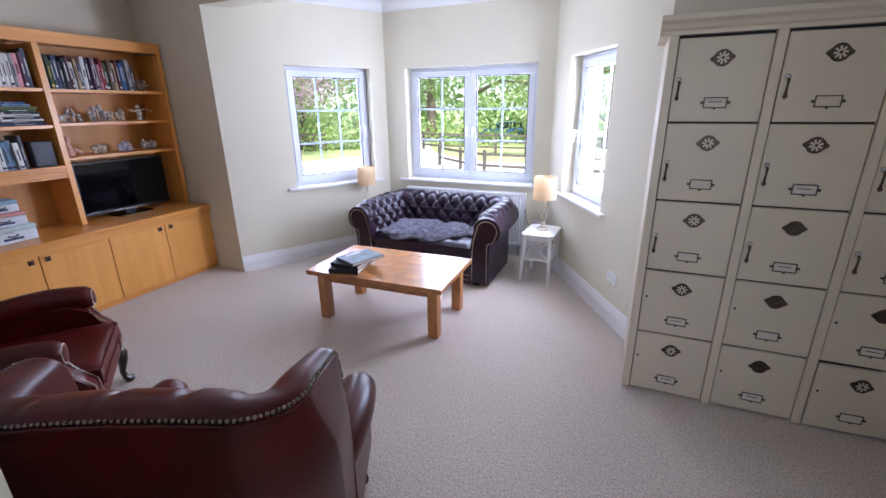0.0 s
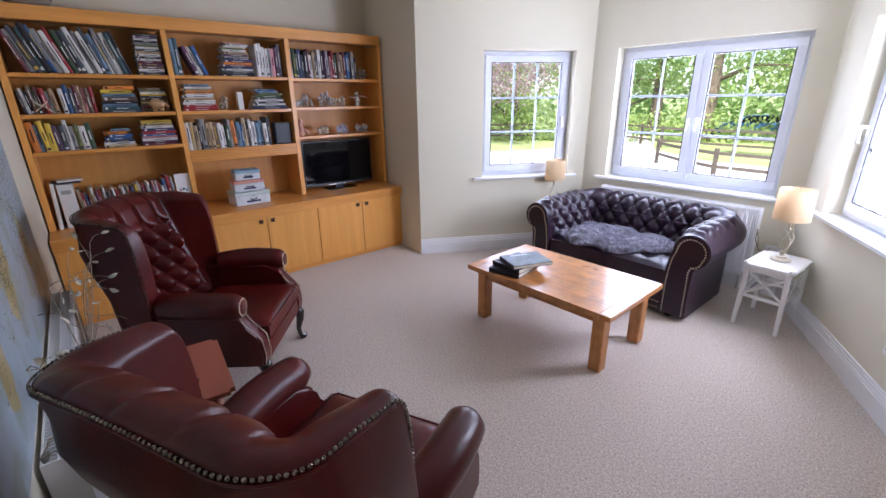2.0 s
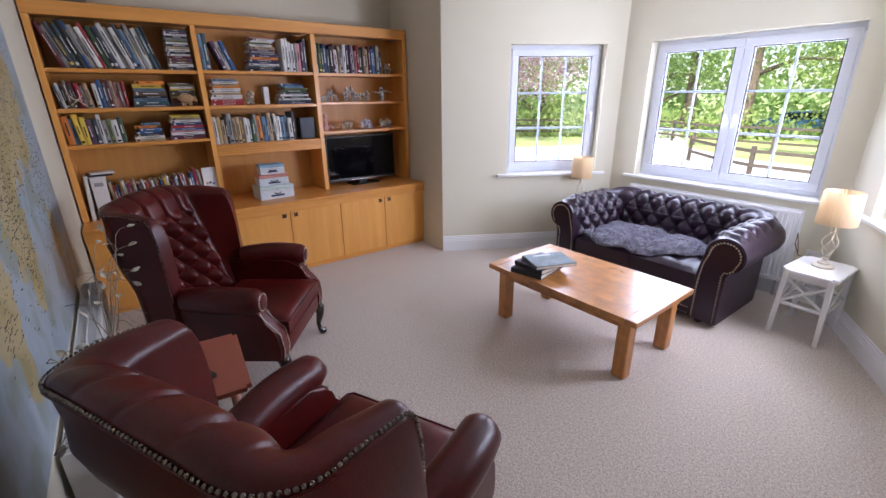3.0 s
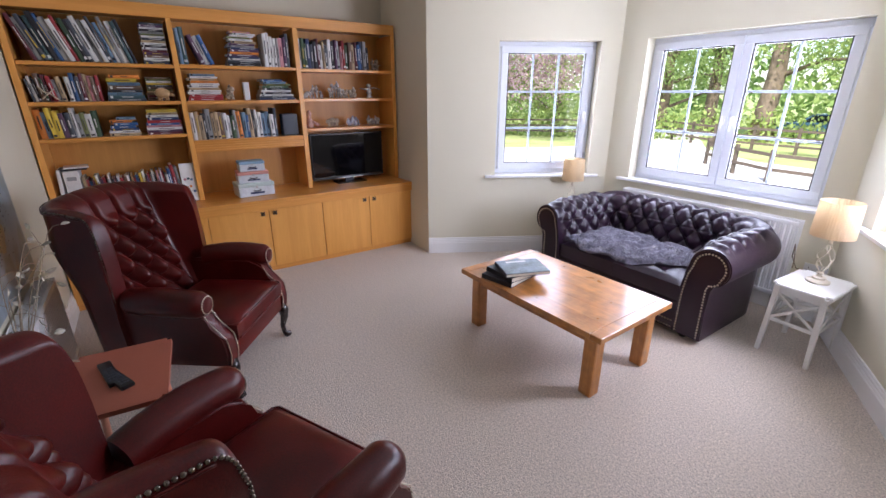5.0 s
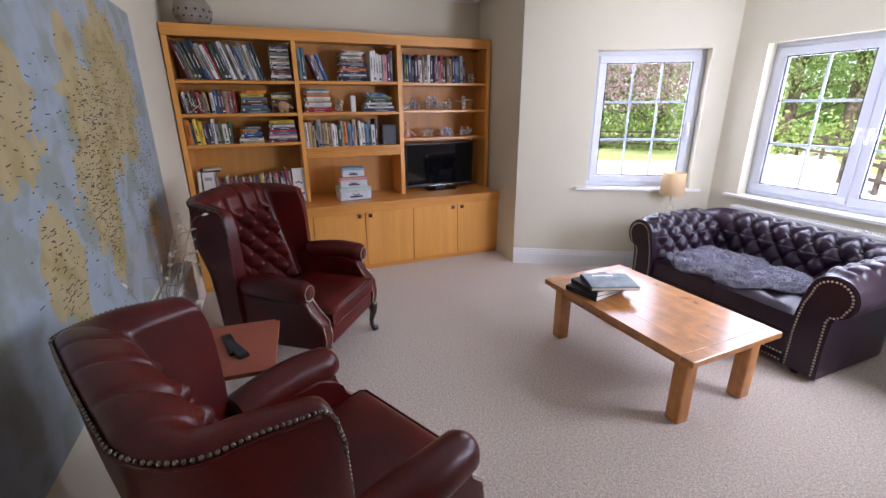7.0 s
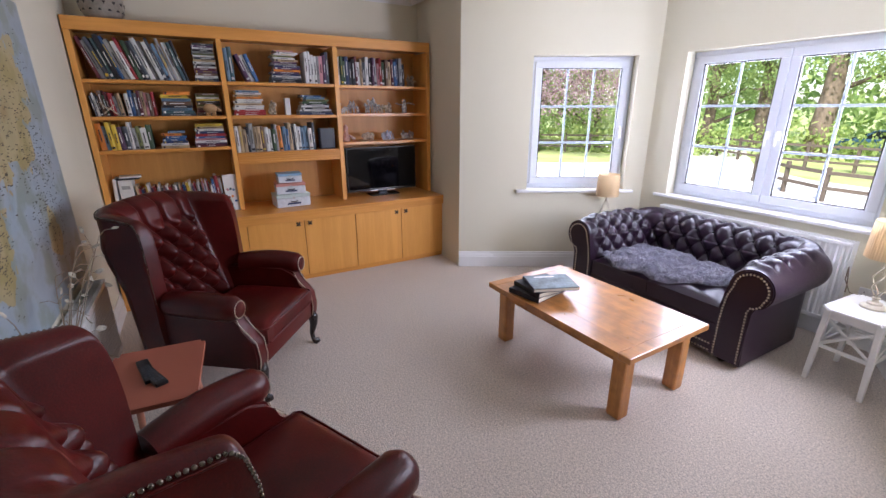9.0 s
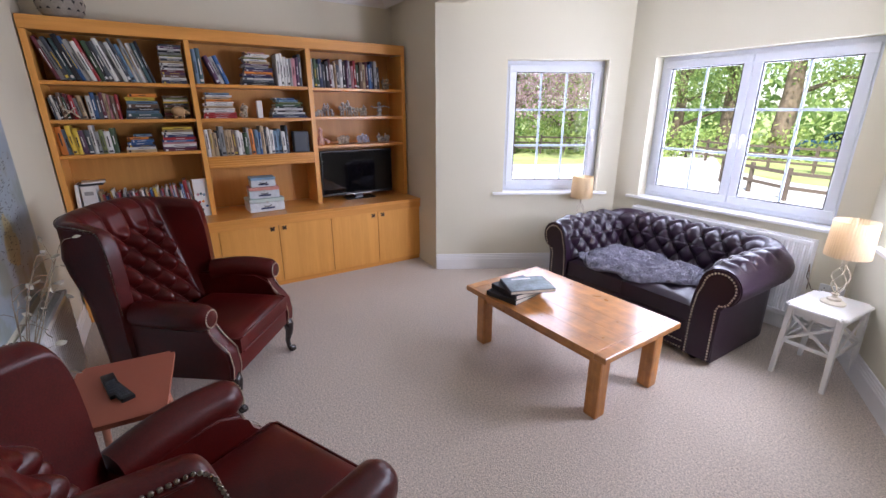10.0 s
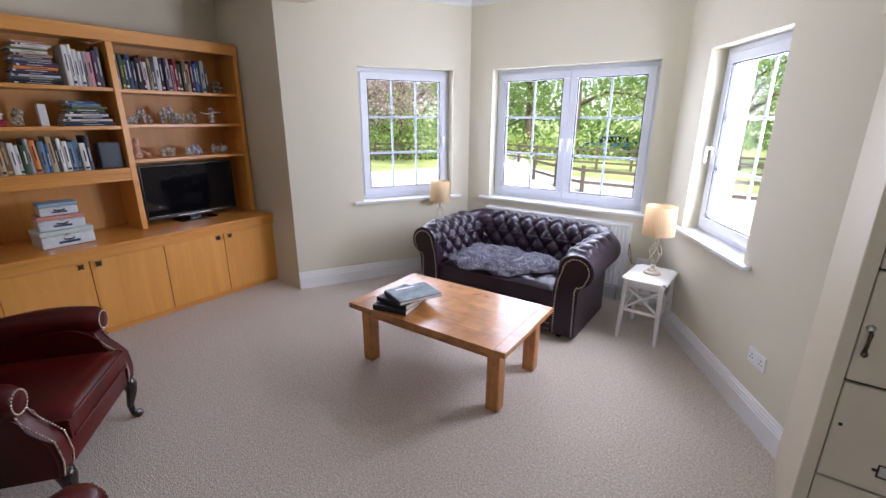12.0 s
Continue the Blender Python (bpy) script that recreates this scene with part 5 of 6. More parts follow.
def stool(m, label):
    """A small side table: rounded top, slim legs, crossed slats over a stretcher on each side."""
    s = thing("stool_table", m, label, "side table", "white stools beside the sofa")
    h, wx, wy = 0.50, 0.160, 0.222
    bm = B()
    box(bm, -wx, wx, -wy, wy, h - 0.020, h)
    bmesh.ops.bevel(bm, geom=[e for e in bm.edges if abs(e.verts[0].co.z - e.verts[1].co.z) > 0.01], offset=0.03, segments=5, affect="EDGES")
    bmesh.ops.bevel(bm, geom=[e for e in bm.edges if abs(e.verts[0].co.z - e.verts[1].co.z) < 1e-5], offset=0.005, segments=2, affect="EDGES")
    part("top", bm, M_STOOL, s, smooth=35)
    qx, qy, ox, oy = 0.124, 0.184, 0.140, 0.200
    for sx in (-1, 1):
        for sy in (-1, 1):
            bm = B()
            corners = ((-1, -1), (1, -1), (1, 1), (-1, 1))
            a_ = [bm.verts.new((sx * ox + a * 0.013, sy * oy + b * 0.013, 0.0)) for a, b in corners]
            b_ = [bm.verts.new((sx * qx + a * 0.017, sy * qy + b * 0.017, h - 0.020)) for a, b in corners]
            for i in range(4):
                bm.faces.new((a_[i], a_[(i + 1) % 4], b_[(i + 1) % 4], b_[i]))
            bm.faces.new(a_)
            bm.faces.new(b_)
            bmesh.ops.bevel(bm, geom=list(bm.edges), offset=0.003, affect="EDGES")
            part("leg", bm, M_STOOL, s)
    for k in range(4):
        r = pose(0, 0, 0, 0, 0, 90 * k)
        half, out = (qx, qy) if k % 2 == 0 else (qy, qx)
        part("apron", box(B(), -half + 0.015, half - 0.015, -out - 0.009, -out + 0.006, h - 0.068, h - 0.021, 0.002), M_STOOL, s, m=r)
        lo = 0.245
        part("stretcher", box(B(), -half + 0.006, half - 0.006, -out - 0.015, -out - 0.002, lo - 0.012, lo + 0.012, 0.002), M_STOOL, s, m=r)
        for sg in (-1, 1):
            run_, rise = 2 * half - 0.02, 0.165
            a = math.degrees(math.atan2(rise, run_)) * sg
            part("cross_slat", box(B(), -math.hypot(run_, rise) / 2, math.hypot(run_, rise) / 2, -0.004 + 0.004 * sg, 0.004 + 0.004 * sg, -0.009, 0.009, 0.002), M_STOOL, s,
                 m=r @ pose(0, -out - 0.006, 0.343, -2, 0, 0) @ pose(0, 0, 0, 0, a, 0))
    return s


ms = bpy.data.materials.new("pleated_shade_fabric")
ms.use_nodes = True
nn, ll = ms.node_tree.nodes, ms.node_tree.links
pr = nn["Principled BSDF"]
pr.inputs["Base Color"].default_value = (0.78, 0.67, 0.49, 1)
pr.inputs["Roughness"].default_value = 0.8
tr = nn.new("ShaderNodeBsdfTranslucent")
tr.inputs["Color"].default_value = (0.78, 0.62, 0.40, 1)
mx = nn.new("ShaderNodeMixShader")
wv = nn.new("ShaderNodeTexNoise")
wv.inputs["Scale"].default_value = 220
bpn = nn.new("ShaderNodeBump")
bpn.inputs["Distance"].default_value = 0.0006
ll.new(wv.outputs[0], bpn.inputs["Height"])
ll.new(bpn.outputs[0], pr.inputs["Normal"])
mx.inputs[0].default_value = 0.55
ll.new(pr.outputs[0], mx.inputs[1])
ll.new(tr.outputs[0], mx.inputs[2])
ll.new(mx.outputs[0], nn["Material Output"].inputs["Surface"])
M_SHADE = ms


def lamp(m, k, label):
    t = thing("table_lamp", m, label, "table lamp", "cream table lamps")
    part("base", lathe(B(), [(0.068, 0), (0.068, 0.010), (0.055, 0.018), (0.040, 0.022), (0.038, 0.034), (0.020, 0.040), (0.012, 0.055), (0.022, 0.06), (0.022, 0.066), (0.010, 0.07)], 24), M_IRON, t, smooth=40)
    for q in range(4):
        pts = []
        for i in range(15):
            f = i / 14
            r = 0.008 + 0.042 * math.sin(math.pi * f) ** 1.2
            a = radians(90 * q) + 2.6 * f
            pts.append((r * math.cos(a), r * math.sin(a), 0.068 + 0.19 * f))
        part("twisted_bar", tube(B(), pts, 0.0042, 6), M_IRON, t, smooth=True)
    part("collar", lathe(B(), [(0.010, 0.255), (0.018, 0.262), (0.014, 0.275), (0.012, 0.30), (0.012, 0.33)], 12), M_IRON, t, smooth=True)
    bm = B()
    n = 96
    z0, z1, r0, r1 = 0.312, 0.532, 0.120, 0.113
    rings = []
    for zz, rr_ in ((z0, r0), (z0 + 0.004, r0), ((z0 + z1) / 2, (r0 + r1) / 2), (z1 - 0.004, r1), (z1, r1)):
        rings.append([bm.verts.new(((rr_ + (0.0016 if i % 2 else 0)) * math.cos(2 * math.pi * i / n), (rr_ + (0.0016 if i % 2 else 0)) * math.sin(2 * math.pi * i / n), zz)) for i in range(n)])
    for a, b in zip(rings, rings[1:]):
        for i in range(n):
            bm.faces.new((a[i], a[(i + 1) % n], b[(i + 1) % n], b[i]))
    bmesh.ops.solidify(bm, geom=list(bm.faces), thickness=0.0015)
    part("shade", bm, M_SHADE, t, "pleated cream fabric shade")
    bm = B()
    for a in range(3):
        tube(bm, [(0, 0, 0.33), (r0 * 0.9 * math.cos(a * 2.094), r0 * 0.9 * math.sin(a * 2.094), 0.33)], 0.002, 5)
    part("shade_spider", bm, M_STEEL, t)
    part("bulb", lathe(B(), [(0.012, 0.335), (0.014, 0.36), (0.028, 0.39), (0.030, 0.41), (0.020, 0.435), (0.004, 0.445)], 14), M_WHITE, t, "unlit white bulb", smooth=True)
    t.scale = (k[0], k[0], k[1])
    return t


stool(pose(-0.352, 4.285, 0, 0, 0, -3), "white painted stool with crossed side slats, holding a lamp")
stool(pose(-2.555, 4.42, 0, 0, 0, 60), "white painted stool with crossed side slats in the bay corner")
lamp(pose(-0.350, 4.318, 0.501), (0.94, 1.0), "cream table lamp with twisted iron stem and pleated shade")
lamp(pose(-2.515, 4.46, 0.501), (0.90, 0.98), "smaller cream table lamp with twisted iron stem")

# ---- wall map ----
MAPX0, MAPX1, MAPZ0, MAPZ1 = -3.02, -0.62, 0.655, 2.20
wall_map = thing("wall_map", pose(0, SOUTH, 0), "large pale blue world map on thin board, hung on the wall", "map")


def map_material():
    """Pale sea with tan and olive lands, whose coasts are broken up by noise."""
    mat = bpy.data.materials.new("printed_map")
    mat.use_nodes = True
    n, l = mat.node_tree.nodes, mat.node_tree.links
    p = n["Principled BSDF"]
    p.inputs["Roughness"].default_value = 0.42
    co = n.new("ShaderNodeTexCoord")
    nz = n.new("ShaderNodeTexNoise")
    nz.inputs["Scale"].default_value, nz.inputs["Detail"].default_value = 9.0, 10
    l.new(co.outputs["Object"], nz.inputs["Vector"])
    total = None
    # centre x, centre z, half width, half height of each land
    for cx, cz, rx, rz in ((-2.36, 1.80, 0.36, 0.30), (-2.30, 2.02, 0.10, 0.13), (-1.98, 1.58, 0.34, 0.24), (-1.78, 1.30, 0.22, 0.27), (-1.80, 1.06, 0.09, 0.15), (-1.80, 1.83, 0.10, 0.18),
                           (-2.45, 1.50, 0.16, 0.14), (-2.56, 1.01, 0.11, 0.12), (-1.27, 1.14, 0.15, 0.20), (-1.29, 0.93, 0.07, 0.15), (-1.16, 1.70, 0.20, 0.26), (-0.80, 1.75, 0.16, 0.2)):
        sub_ = n.new("ShaderNodeVectorMath")
        sub_.operation = "SUBTRACT"
        sub_.inputs[1].default_value = (cx, 0, cz)
        l.new(co.outputs["Object"], sub_.inputs[0])
        mul_ = n.new("ShaderNodeVectorMath")
        mul_.operation = "MULTIPLY"
        mul_.inputs[1].default_value = (1 / rx, 0, 1 / rz)
        l.new(sub_.outputs[0], mul_.inputs[0])
        ln = n.new("ShaderNodeVectorMath")
        ln.operation = "LENGTH"
        l.new(mul_.outputs[0], ln.inputs[0])
        f = n.new("ShaderNodeMapRange")
        f.inputs["From Min"].default_value, f.inputs["From Max"].default_value = 1.7, 0.3
        l.new(ln.outputs["Value"], f.inputs[0])
        if total is None:
            total = f.outputs[0]
        else:
            mx_ = n.new("ShaderNodeMath")
            mx_.operation = "MAXIMUM"
            l.new(total, mx_.inputs[0])
            l.new(f.outputs[0], mx_.inputs[1])
            total = mx_.outputs[0]
    add = n.new("ShaderNodeMath")
    add.operation = "MULTIPLY_ADD"
    l.new(nz.outputs[0], add.inputs[0])
    add.inputs[1].default_value = 1.15
    l.new(total, add.inputs[2])
    ramp = n.new("ShaderNodeValToRGB")
    e = ramp.color_ramp.elements
    e[0].position, e[0].color = 0.99, (0.33, 0.40, 0.45, 1)
    e[1].position, e[1].color = 1.0, (0.44, 0.37, 0.20, 1)
    half = n.new("ShaderNodeMath")
    half.operation = "MULTIPLY"
    half.inputs[1].default_value = 0.95
    l.new(add.outputs[0], half.inputs[0])
    l.new(half.outputs[0], ramp.inputs[0])
    n2 = n.new("ShaderNodeTexNoise")
    n2.inputs["Scale"].default_value, n2.inputs["Detail"].default_value = 4.5, 7
    l.new(co.outputs["Object"], n2.inputs["Vector"])
    tint = n.new("ShaderNodeValToRGB")
    te = tint.color_ramp.elements
    te[0].position, te[0].color = 0.42, (0.72, 0.70, 0.50, 1)
    te[1].position, te[1].color = 0.52, (1, 1, 1, 1)
    x3 = te.new(0.62)
    x3.color = (0.86, 0.90, 0.90, 1)
    x4 = te.new(0.70)
    x4.color = (0.72, 0.58, 0.45, 1)
    l.new(n2.outputs[0], tint.inputs[0])
    m = n.new("ShaderNodeMix")
    m.data_type, m.blend_type = "RGBA", "MULTIPLY"
    m.inputs["Factor"].default_value = 0.75
    l.new(ramp.outputs[0], m.inputs["A"])
    l.new(tint.outputs[0], m.inputs["B"])
    l.new(m.outputs["Result"], p.inputs["Base Color"])
    return mat


part("board", box(B(), MAPX0, MAPX1, 0.001, 0.009, MAPZ0, MAPZ1, 0.001), map_material(), wall_map)
mr = random.Random(21)
bm = B()
LANDS = ((-2.34, 1.78, 0.34, 0.26, 200), (-1.98, 1.57, 0.34, 0.22, 420), (-1.78, 1.28, 0.19, 0.26, 300), (-1.80, 1.05, 0.08, 0.15, 60), (-2.55, 1.35, 0.25, 0.3, 220), (-2.5, 1.05, 0.25, 0.2, 120),
         (-1.27, 1.12, 0.16, 0.2, 110), (-1.16, 1.65, 0.22, 0.3, 110), (-1.5, 1.4, 0.5, 0.6, 90), (-2.75, 1.5, 0.12, 0.6, 100))
for cx, cz, rx, rz, count in LANDS:
    for k in range(count):
        x, zz = mr.gauss(cx, rx * 0.55), mr.gauss(cz, rz * 0.55)
        w, h = mr.choice((0.008, 0.012, 0.016, 0.024, 0.032)), mr.choice((0.003, 0.004, 0.005))
        if not (MAPX0 + 0.04 < x < MAPX1 - 0.04 and MAPZ0 + 0.03 < zz < MAPZ1 - 0.03):
            continue
        a = mr.gauss(0, 0.12)
        c_, s_ = math.cos(a), math.sin(a)
        bm.faces.new([bm.verts.new((x + u * c_ - v * s_, 0.0096, zz + u * s_ + v * c_)) for u, v in ((-w / 2, -h / 2), (w / 2, -h / 2), (w / 2, h / 2), (-w / 2, h / 2))])
tagged(part("lettering", bm, material("map_ink", (0.10, 0.085, 0.07), rough=0.6, vary=0.3, scale=40), wall_map), "tiny dark place names too small to read", kind="stuff")


# ---- radiators ----
def radiator(m, length, z0, z1, label):
    """A panel radiator with pressed flutes, a top grille and side covers."""
    r = thing("radiator", m, label, "radiator")
    bm = B()
    n = max(2, int(length / 0.034))
    pts = []
    for i in range(n * 6 + 1):
        f = i / (n * 6)
        ph = (i % 6) / 6
        pts.append((length * f, -0.012 * smoothstep(0.15, 0.35, ph) * (1 - smoothstep(0.65, 0.85, ph))))
    lo, hi = [bm.verts.new((x, y, z0 + 0.03)) for x, y in pts], [bm.verts.new((x, y, z1 - 0.03)) for x, y in pts]
    for i in range(len(pts) - 1):
        bm.faces.new((lo[i], lo[i + 1], hi[i + 1], hi[i]))
    part("fluted_panel", bm, M_WHITE, r, smooth=40)
    part("rail", box(B(), -0.002, length + 0.002, -0.014, 0.006, z1 - 0.03, z1 - 0.002, 0.005, seg=2), M_WHITE, r)
    part("rail", box(B(), -0.002, length + 0.002, -0.014, 0.006, z0, z0 + 0.03, 0.005, seg=2), M_WHITE, r)
    for x in (-0.004, length):
        part("side_cover", box(B(), x, x + 0.004, -0.012, 0.085, z0 + 0.004, z1 + 0.003, 0.001), M_WHITE, r)
    bm = B()
    for k in range(int(length / 0.02)):
        box(bm, 0.005 + k * 0.02, 0.009 + k * 0.02, 0.006, 0.084, z1 - 0.012, z1)
    box(bm, 0, length, 0.080, 0.085, z1 - 0.012, z1 + 0.001)
    box(bm, 0, length, 0.040, 0.044, z1 - 0.012, z1 + 0.001)
    tagged(part("top_grille", bm, M_WHITE, r), "white slotted top grille", kind="stuff")
    part("rear_panel", box(B(), 0.004, length - 0.004, 0.070, 0.078, z0 + 0.02, z1 - 0.014), M_WHITE, r)
    for x in (0.06, length - 0.06):
        part("pipe", tube(B(), [(x, 0.04, 0.0), (x, 0.04, z0 + 0.01)], 0.008, 8), M_STEEL, r, smooth=True)
    return r


radiator(pose(-2.12, BAY - 0.088, 0), 1.47, 0.15, 0.755, "white fluted panel radiator behind the sofa")
radiator(pose(-1.22, SOUTH + 0.10, 0, 0, 0, 180), 1.62, 0.12, 0.62, "white fluted panel radiator under the wall map")

# ---- small table between the chairs, remotes ----
st = thing("small_table", pose(-1.578, 0.585, 0, 0, 0, -5), "small terracotta painted table between the wing chairs", "side table")
bm = B()
box(bm, -0.245, 0.245, -0.185, 0.185, 0.540, 0.560)
bmesh.ops.bevel(bm, geom=[e for e in bm.edges if abs(e.verts[0].co.z - e.verts[1].co.z) > 0.01], offset=0.02, segments=4, affect="EDGES")
part("top", bm, M_TABLE_T, st, smooth=35)
M_TLEG = material("reddish_beech", (0.42, 0.17, 0.10), rough=0.4, vary=0.15, scale=20)
for sx in (-1, 1):
    for sy in (-1, 1):
        part("leg", tube(B(), [(sx * 0.155, sy * 0.115, 0.539), (sx * 0.205, sy * 0.15, 0.0)], [0.019, 0.013], 10), M_TLEG, st, smooth=True)
    part("rail", box(B(), sx * 0.155 - 0.010, sx * 0.155 + 0.010, -0.11, 0.11, 0.50, 0.539, 0.002), M_TLEG, st)
for k, (x, y, a, L) in enumerate(((-1.600, 0.560, 14, 0.20), (-1.535, 0.590, 24, 0.17))):
    rc = thing("remote_control", pose(x, y, 0.5605, 0, 0, a + 90), "black plastic remote control on the small table", "remote control", "remote controls")
    part("body", box(B(), -0.024, 0.024, -L / 2, L / 2, 0, 0.018, 0.005, seg=2), M_BLACK, rc, smooth=40)
    for i in range(3):
        for j in range(6):
            part("key", box(B(), -0.017 + i * 0.012, -0.008 + i * 0.012, -L / 2 + 0.02 + j * 0.02, -L / 2 + 0.031 + j * 0.02, 0.018, 0.0205, 0.001), BOOK["slate"], rc)

# ---- dried honesty in a vase ----
vase = thing("dried_branches", pose(-1.60, 0.318, 0), "dried branches with papery seed discs in a slim vase", "dried plant")
part("vase", lathe(B(), [(0.05, 0), (0.055, 0.02), (0.06, 0.25), (0.045, 0.5), (0.03, 0.62), (0.036, 0.66), (0.03, 0.655)], 18), M_STONE, vase, "grey stoneware vase", smooth=True)
M_TWIG = material("dry_twig", (0.30, 0.24, 0.17), rough=0.8, vary=0.25, scale=60)
M_SEED = material("papery_seed_disc", (0.50, 0.47, 0.38), rough=0.6, vary=0.25, scale=70, rand=0.35)
tw = random.Random(5)
seed_bm = B()
sheet(seed_bm, lambda u, v: ((0.005 + 0.038 * u), 0.011 * math.sin(math.pi * u) ** 0.7 * (v - 0.5) * 2, 0.004 * math.sin(math.pi * u) - 0.003 * ((v - 0.5) * 2) ** 2), 6, 4)
D_SEED = mesh_of("seed_disc", seed_bm, M_SEED, True)
for k in range(13):
    a = tw.uniform(0, 2 * math.pi)
    r = tw.uniform(0.22, 0.50)
    h = tw.uniform(0.80, 1.08)
    # branches spread along the wall, away from it and over the table
    ex, ey = r * math.cos(a) * 1.5, abs(r * math.sin(a)) * 0.62 - 0.10
    pts = []
    for i in range(9):
        f = i / 8
        wob = 0.018 * math.sin(7 * f + k) * f
        pts.append((ex * f ** 1.5 + wob, max(-0.19, ey * f ** 1.5 + wob * 0.6), 0.55 + (h - 0.55) * f ** 0.85))
    br = part("branch", tube(B(), pts, [0.0032 - 0.0018 * i / 8 for i in range(9)], 5), M_TWIG, vase, smooth=True)
    for q in range(4):
        f = 5 + q
        p0 = Vector(pts[min(8, f)])
        d = Vector((tw.uniform(-1, 1), tw.uniform(-0.6, 1), tw.uniform(-0.3, 0.8))).normalized()
        L = tw.uniform(0.04, 0.11)
        p2 = p0 + d * L
        if p2.y < -0.2:
            p2.y = -0.2
        mid_ = (p0 + p2) / 2 + Vector((0, 0, 0.012))
        part("twig", tube(B(), [p0, mid_, p2], [0.0016, 0.0013, 0.001], 4), M_TWIG, br)
        if tw.random() < 0.75:
            mm = Matrix.Translation(p2) @ (p2 - mid_).normalized().to_track_quat("X", "Z").to_matrix().to_4x4() @ pose(0, 0, 0, tw.uniform(0, 180), 0, 0)
            sub("seed_disc", D_SEED, br, mm, "pale papery seed disc")

# ---- sockets and flex ----
def socket(m):
    s = thing("wall_socket", m, "white plastic double wall socket above the skirting", "socket", "wall sockets")
    part("plate", box(B(), -0.073, 0.073, -0.010, -0.0005, -0.043, 0.043, 0.003, seg=2), M_WHITE, s)
    for k in (-1, 1):
        part("switch", box(B(), k * 0.012 - 0.006, k * 0.012 + 0.006, -0.014, -0.010, 0.012, 0.03, 0.002), M_WHITE, s)
        for dx, dz in ((0, 0.012), (-0.011, -0.010), (0.011, -0.010)):
            part("pin_hole", box(B(), k * 0.042 + dx - 0.003, k * 0.042 + dx + 0.003, -0.0106, -0.0099, dz - 0.004, dz + 0.004), M_BLACK, s)
    return s


socket(pose(0.365, 3.51, 0.385, 0, 0, 120 + 180))
socket(pose(-0.50, BAY, 0.40, 0, 0, 0))
solid("lamp_flex", tube(B(), [(-0.53, 4.44, 0.508), (-0.56, 4.55, 0.52), (-0.60, 4.66, 0.56), (-0.625, 4.72, 0.60), (-0.63, 4.74, 0.50), (-0.60, 4.79, 0.40), (-0.53, 4.838, 0.385)], 0.0035, 6),
      material("brown_flex", (0.14, 0.09, 0.05), rough=0.5, vary=0.1), pose(0, 0, 0), "thin brown lamp flex running to the socket", "cable", smooth=True)

# ---- sheepskin on the sofa ----
M_FUR = material("dark_grey_sheepskin", (0.060, 0.055, 0.085), rough=0.85, vary=0.45, scale=16, sheen=0.6, second=(0.21, 0.20, 0.26))
throw = thing("sheepskin_throw", SOFA, "shaggy dark grey sheepskin thrown over the seat cushions", "sheepskin")
fr = random.Random(8)
bm = B()


def hide_z(x, y):
    base = 0.0
    for sgn in (-1, 1):
        cx_, cy_ = (x - sgn * 0.270) / 0.268, (y + 0.05) / 0.36
        if abs(cx_) <= 1 and abs(cy_) <= 1:
            base = max(base, 0.405 + 0.028 * (1 - cx_ ** 4) * (1 - cy_ ** 4) - 0.02 * max(abs(cx_), abs(cy_)) ** 14)
    if base == 0.0:
        base = 0.385
    return base + 0.008


def hide_r(a):
    return 1 + 0.10 * math.sin(3 * a + 1) + 0.08 * math.sin(5 * a + 0.4) + 0.05 * math.sin(9 * a)


HX, HY, HA, HB = -0.07, -0.07, 0.55, 0.33
grid = []
for i in range(15):
    f = i / 14
    ring = []
    for k in range(48):
        a = 2 * math.pi * k / 48
        x, y = HX + HA * f * hide_r(a) * math.cos(a) * 1.0, HY + HB * f * hide_r(a) * math.sin(a)
        ring.append(bm.verts.new((x, y, hide_z(x, y) + 0.010 * (1 - f ** 6))))
    grid.append(ring)
for a_, b_ in zip(grid, grid[1:]):
    for k in range(48):
        bm.faces.new((a_[k], a_[(k + 1) % 48], b_[(k + 1) % 48], b_[k]))
bmesh.ops.remove_doubles(bm, verts=bm.verts, dist=1e-5)
part("hide", bm, M_FUR, throw, smooth=True)
verts, faces = [], []
for k in range(9000):
    a, f = fr.uniform(0, 2 * math.pi), math.sqrt(fr.random())
    x, y = HX + HA * f * hide_r(a) * math.cos(a), HY + HB * f * hide_r(a) * math.sin(a)
    z = hide_z(x, y) + 0.004
    curl = 2.2 * noise.noise(Vector((x * 7, y * 7, 1))) * math.pi
    d = Vector((math.cos(curl), math.sin(curl) - 0.25, 0)).normalized()
    side = Vector((-d.y, d.x, 0))
    L, w = fr.uniform(0.04, 0.085), fr.uniform(0.0035, 0.0065)
    base = Vector((x, y, z))
    p1 = base + d * L * 0.35 + Vector((0, 0, fr.uniform(0.014, 0.030)))
    p2 = base + d * L + Vector((fr.uniform(-0.01, 0.01), fr.uniform(-0.01, 0.01), fr.uniform(0.006, 0.024)))
    i0 = len(verts)
    up = Vector((0, 0, w * 0.5))
    verts += [base - side * w, base + side * w, p1 - side * w * 0.8, p1 + side * w * 0.8, p1 + up * 1.5, p2]
    faces += [(i0, i0 + 1, i0 + 3, i0 + 2), (i0 + 2, i0 + 4, i0 + 5), (i0 + 4, i0 + 3, i0 + 5), (i0, i0 + 2, i0 + 4), (i0 + 1, i0 + 4, i0 + 3), (i0, i0 + 4, i0 + 1)]
me = bpy.data.meshes.new("fleece")
me.from_pydata([tuple(v) for v in verts], [], faces)
me.materials.append(M_FUR)
fl = new("fleece", me)
fl.parent = throw
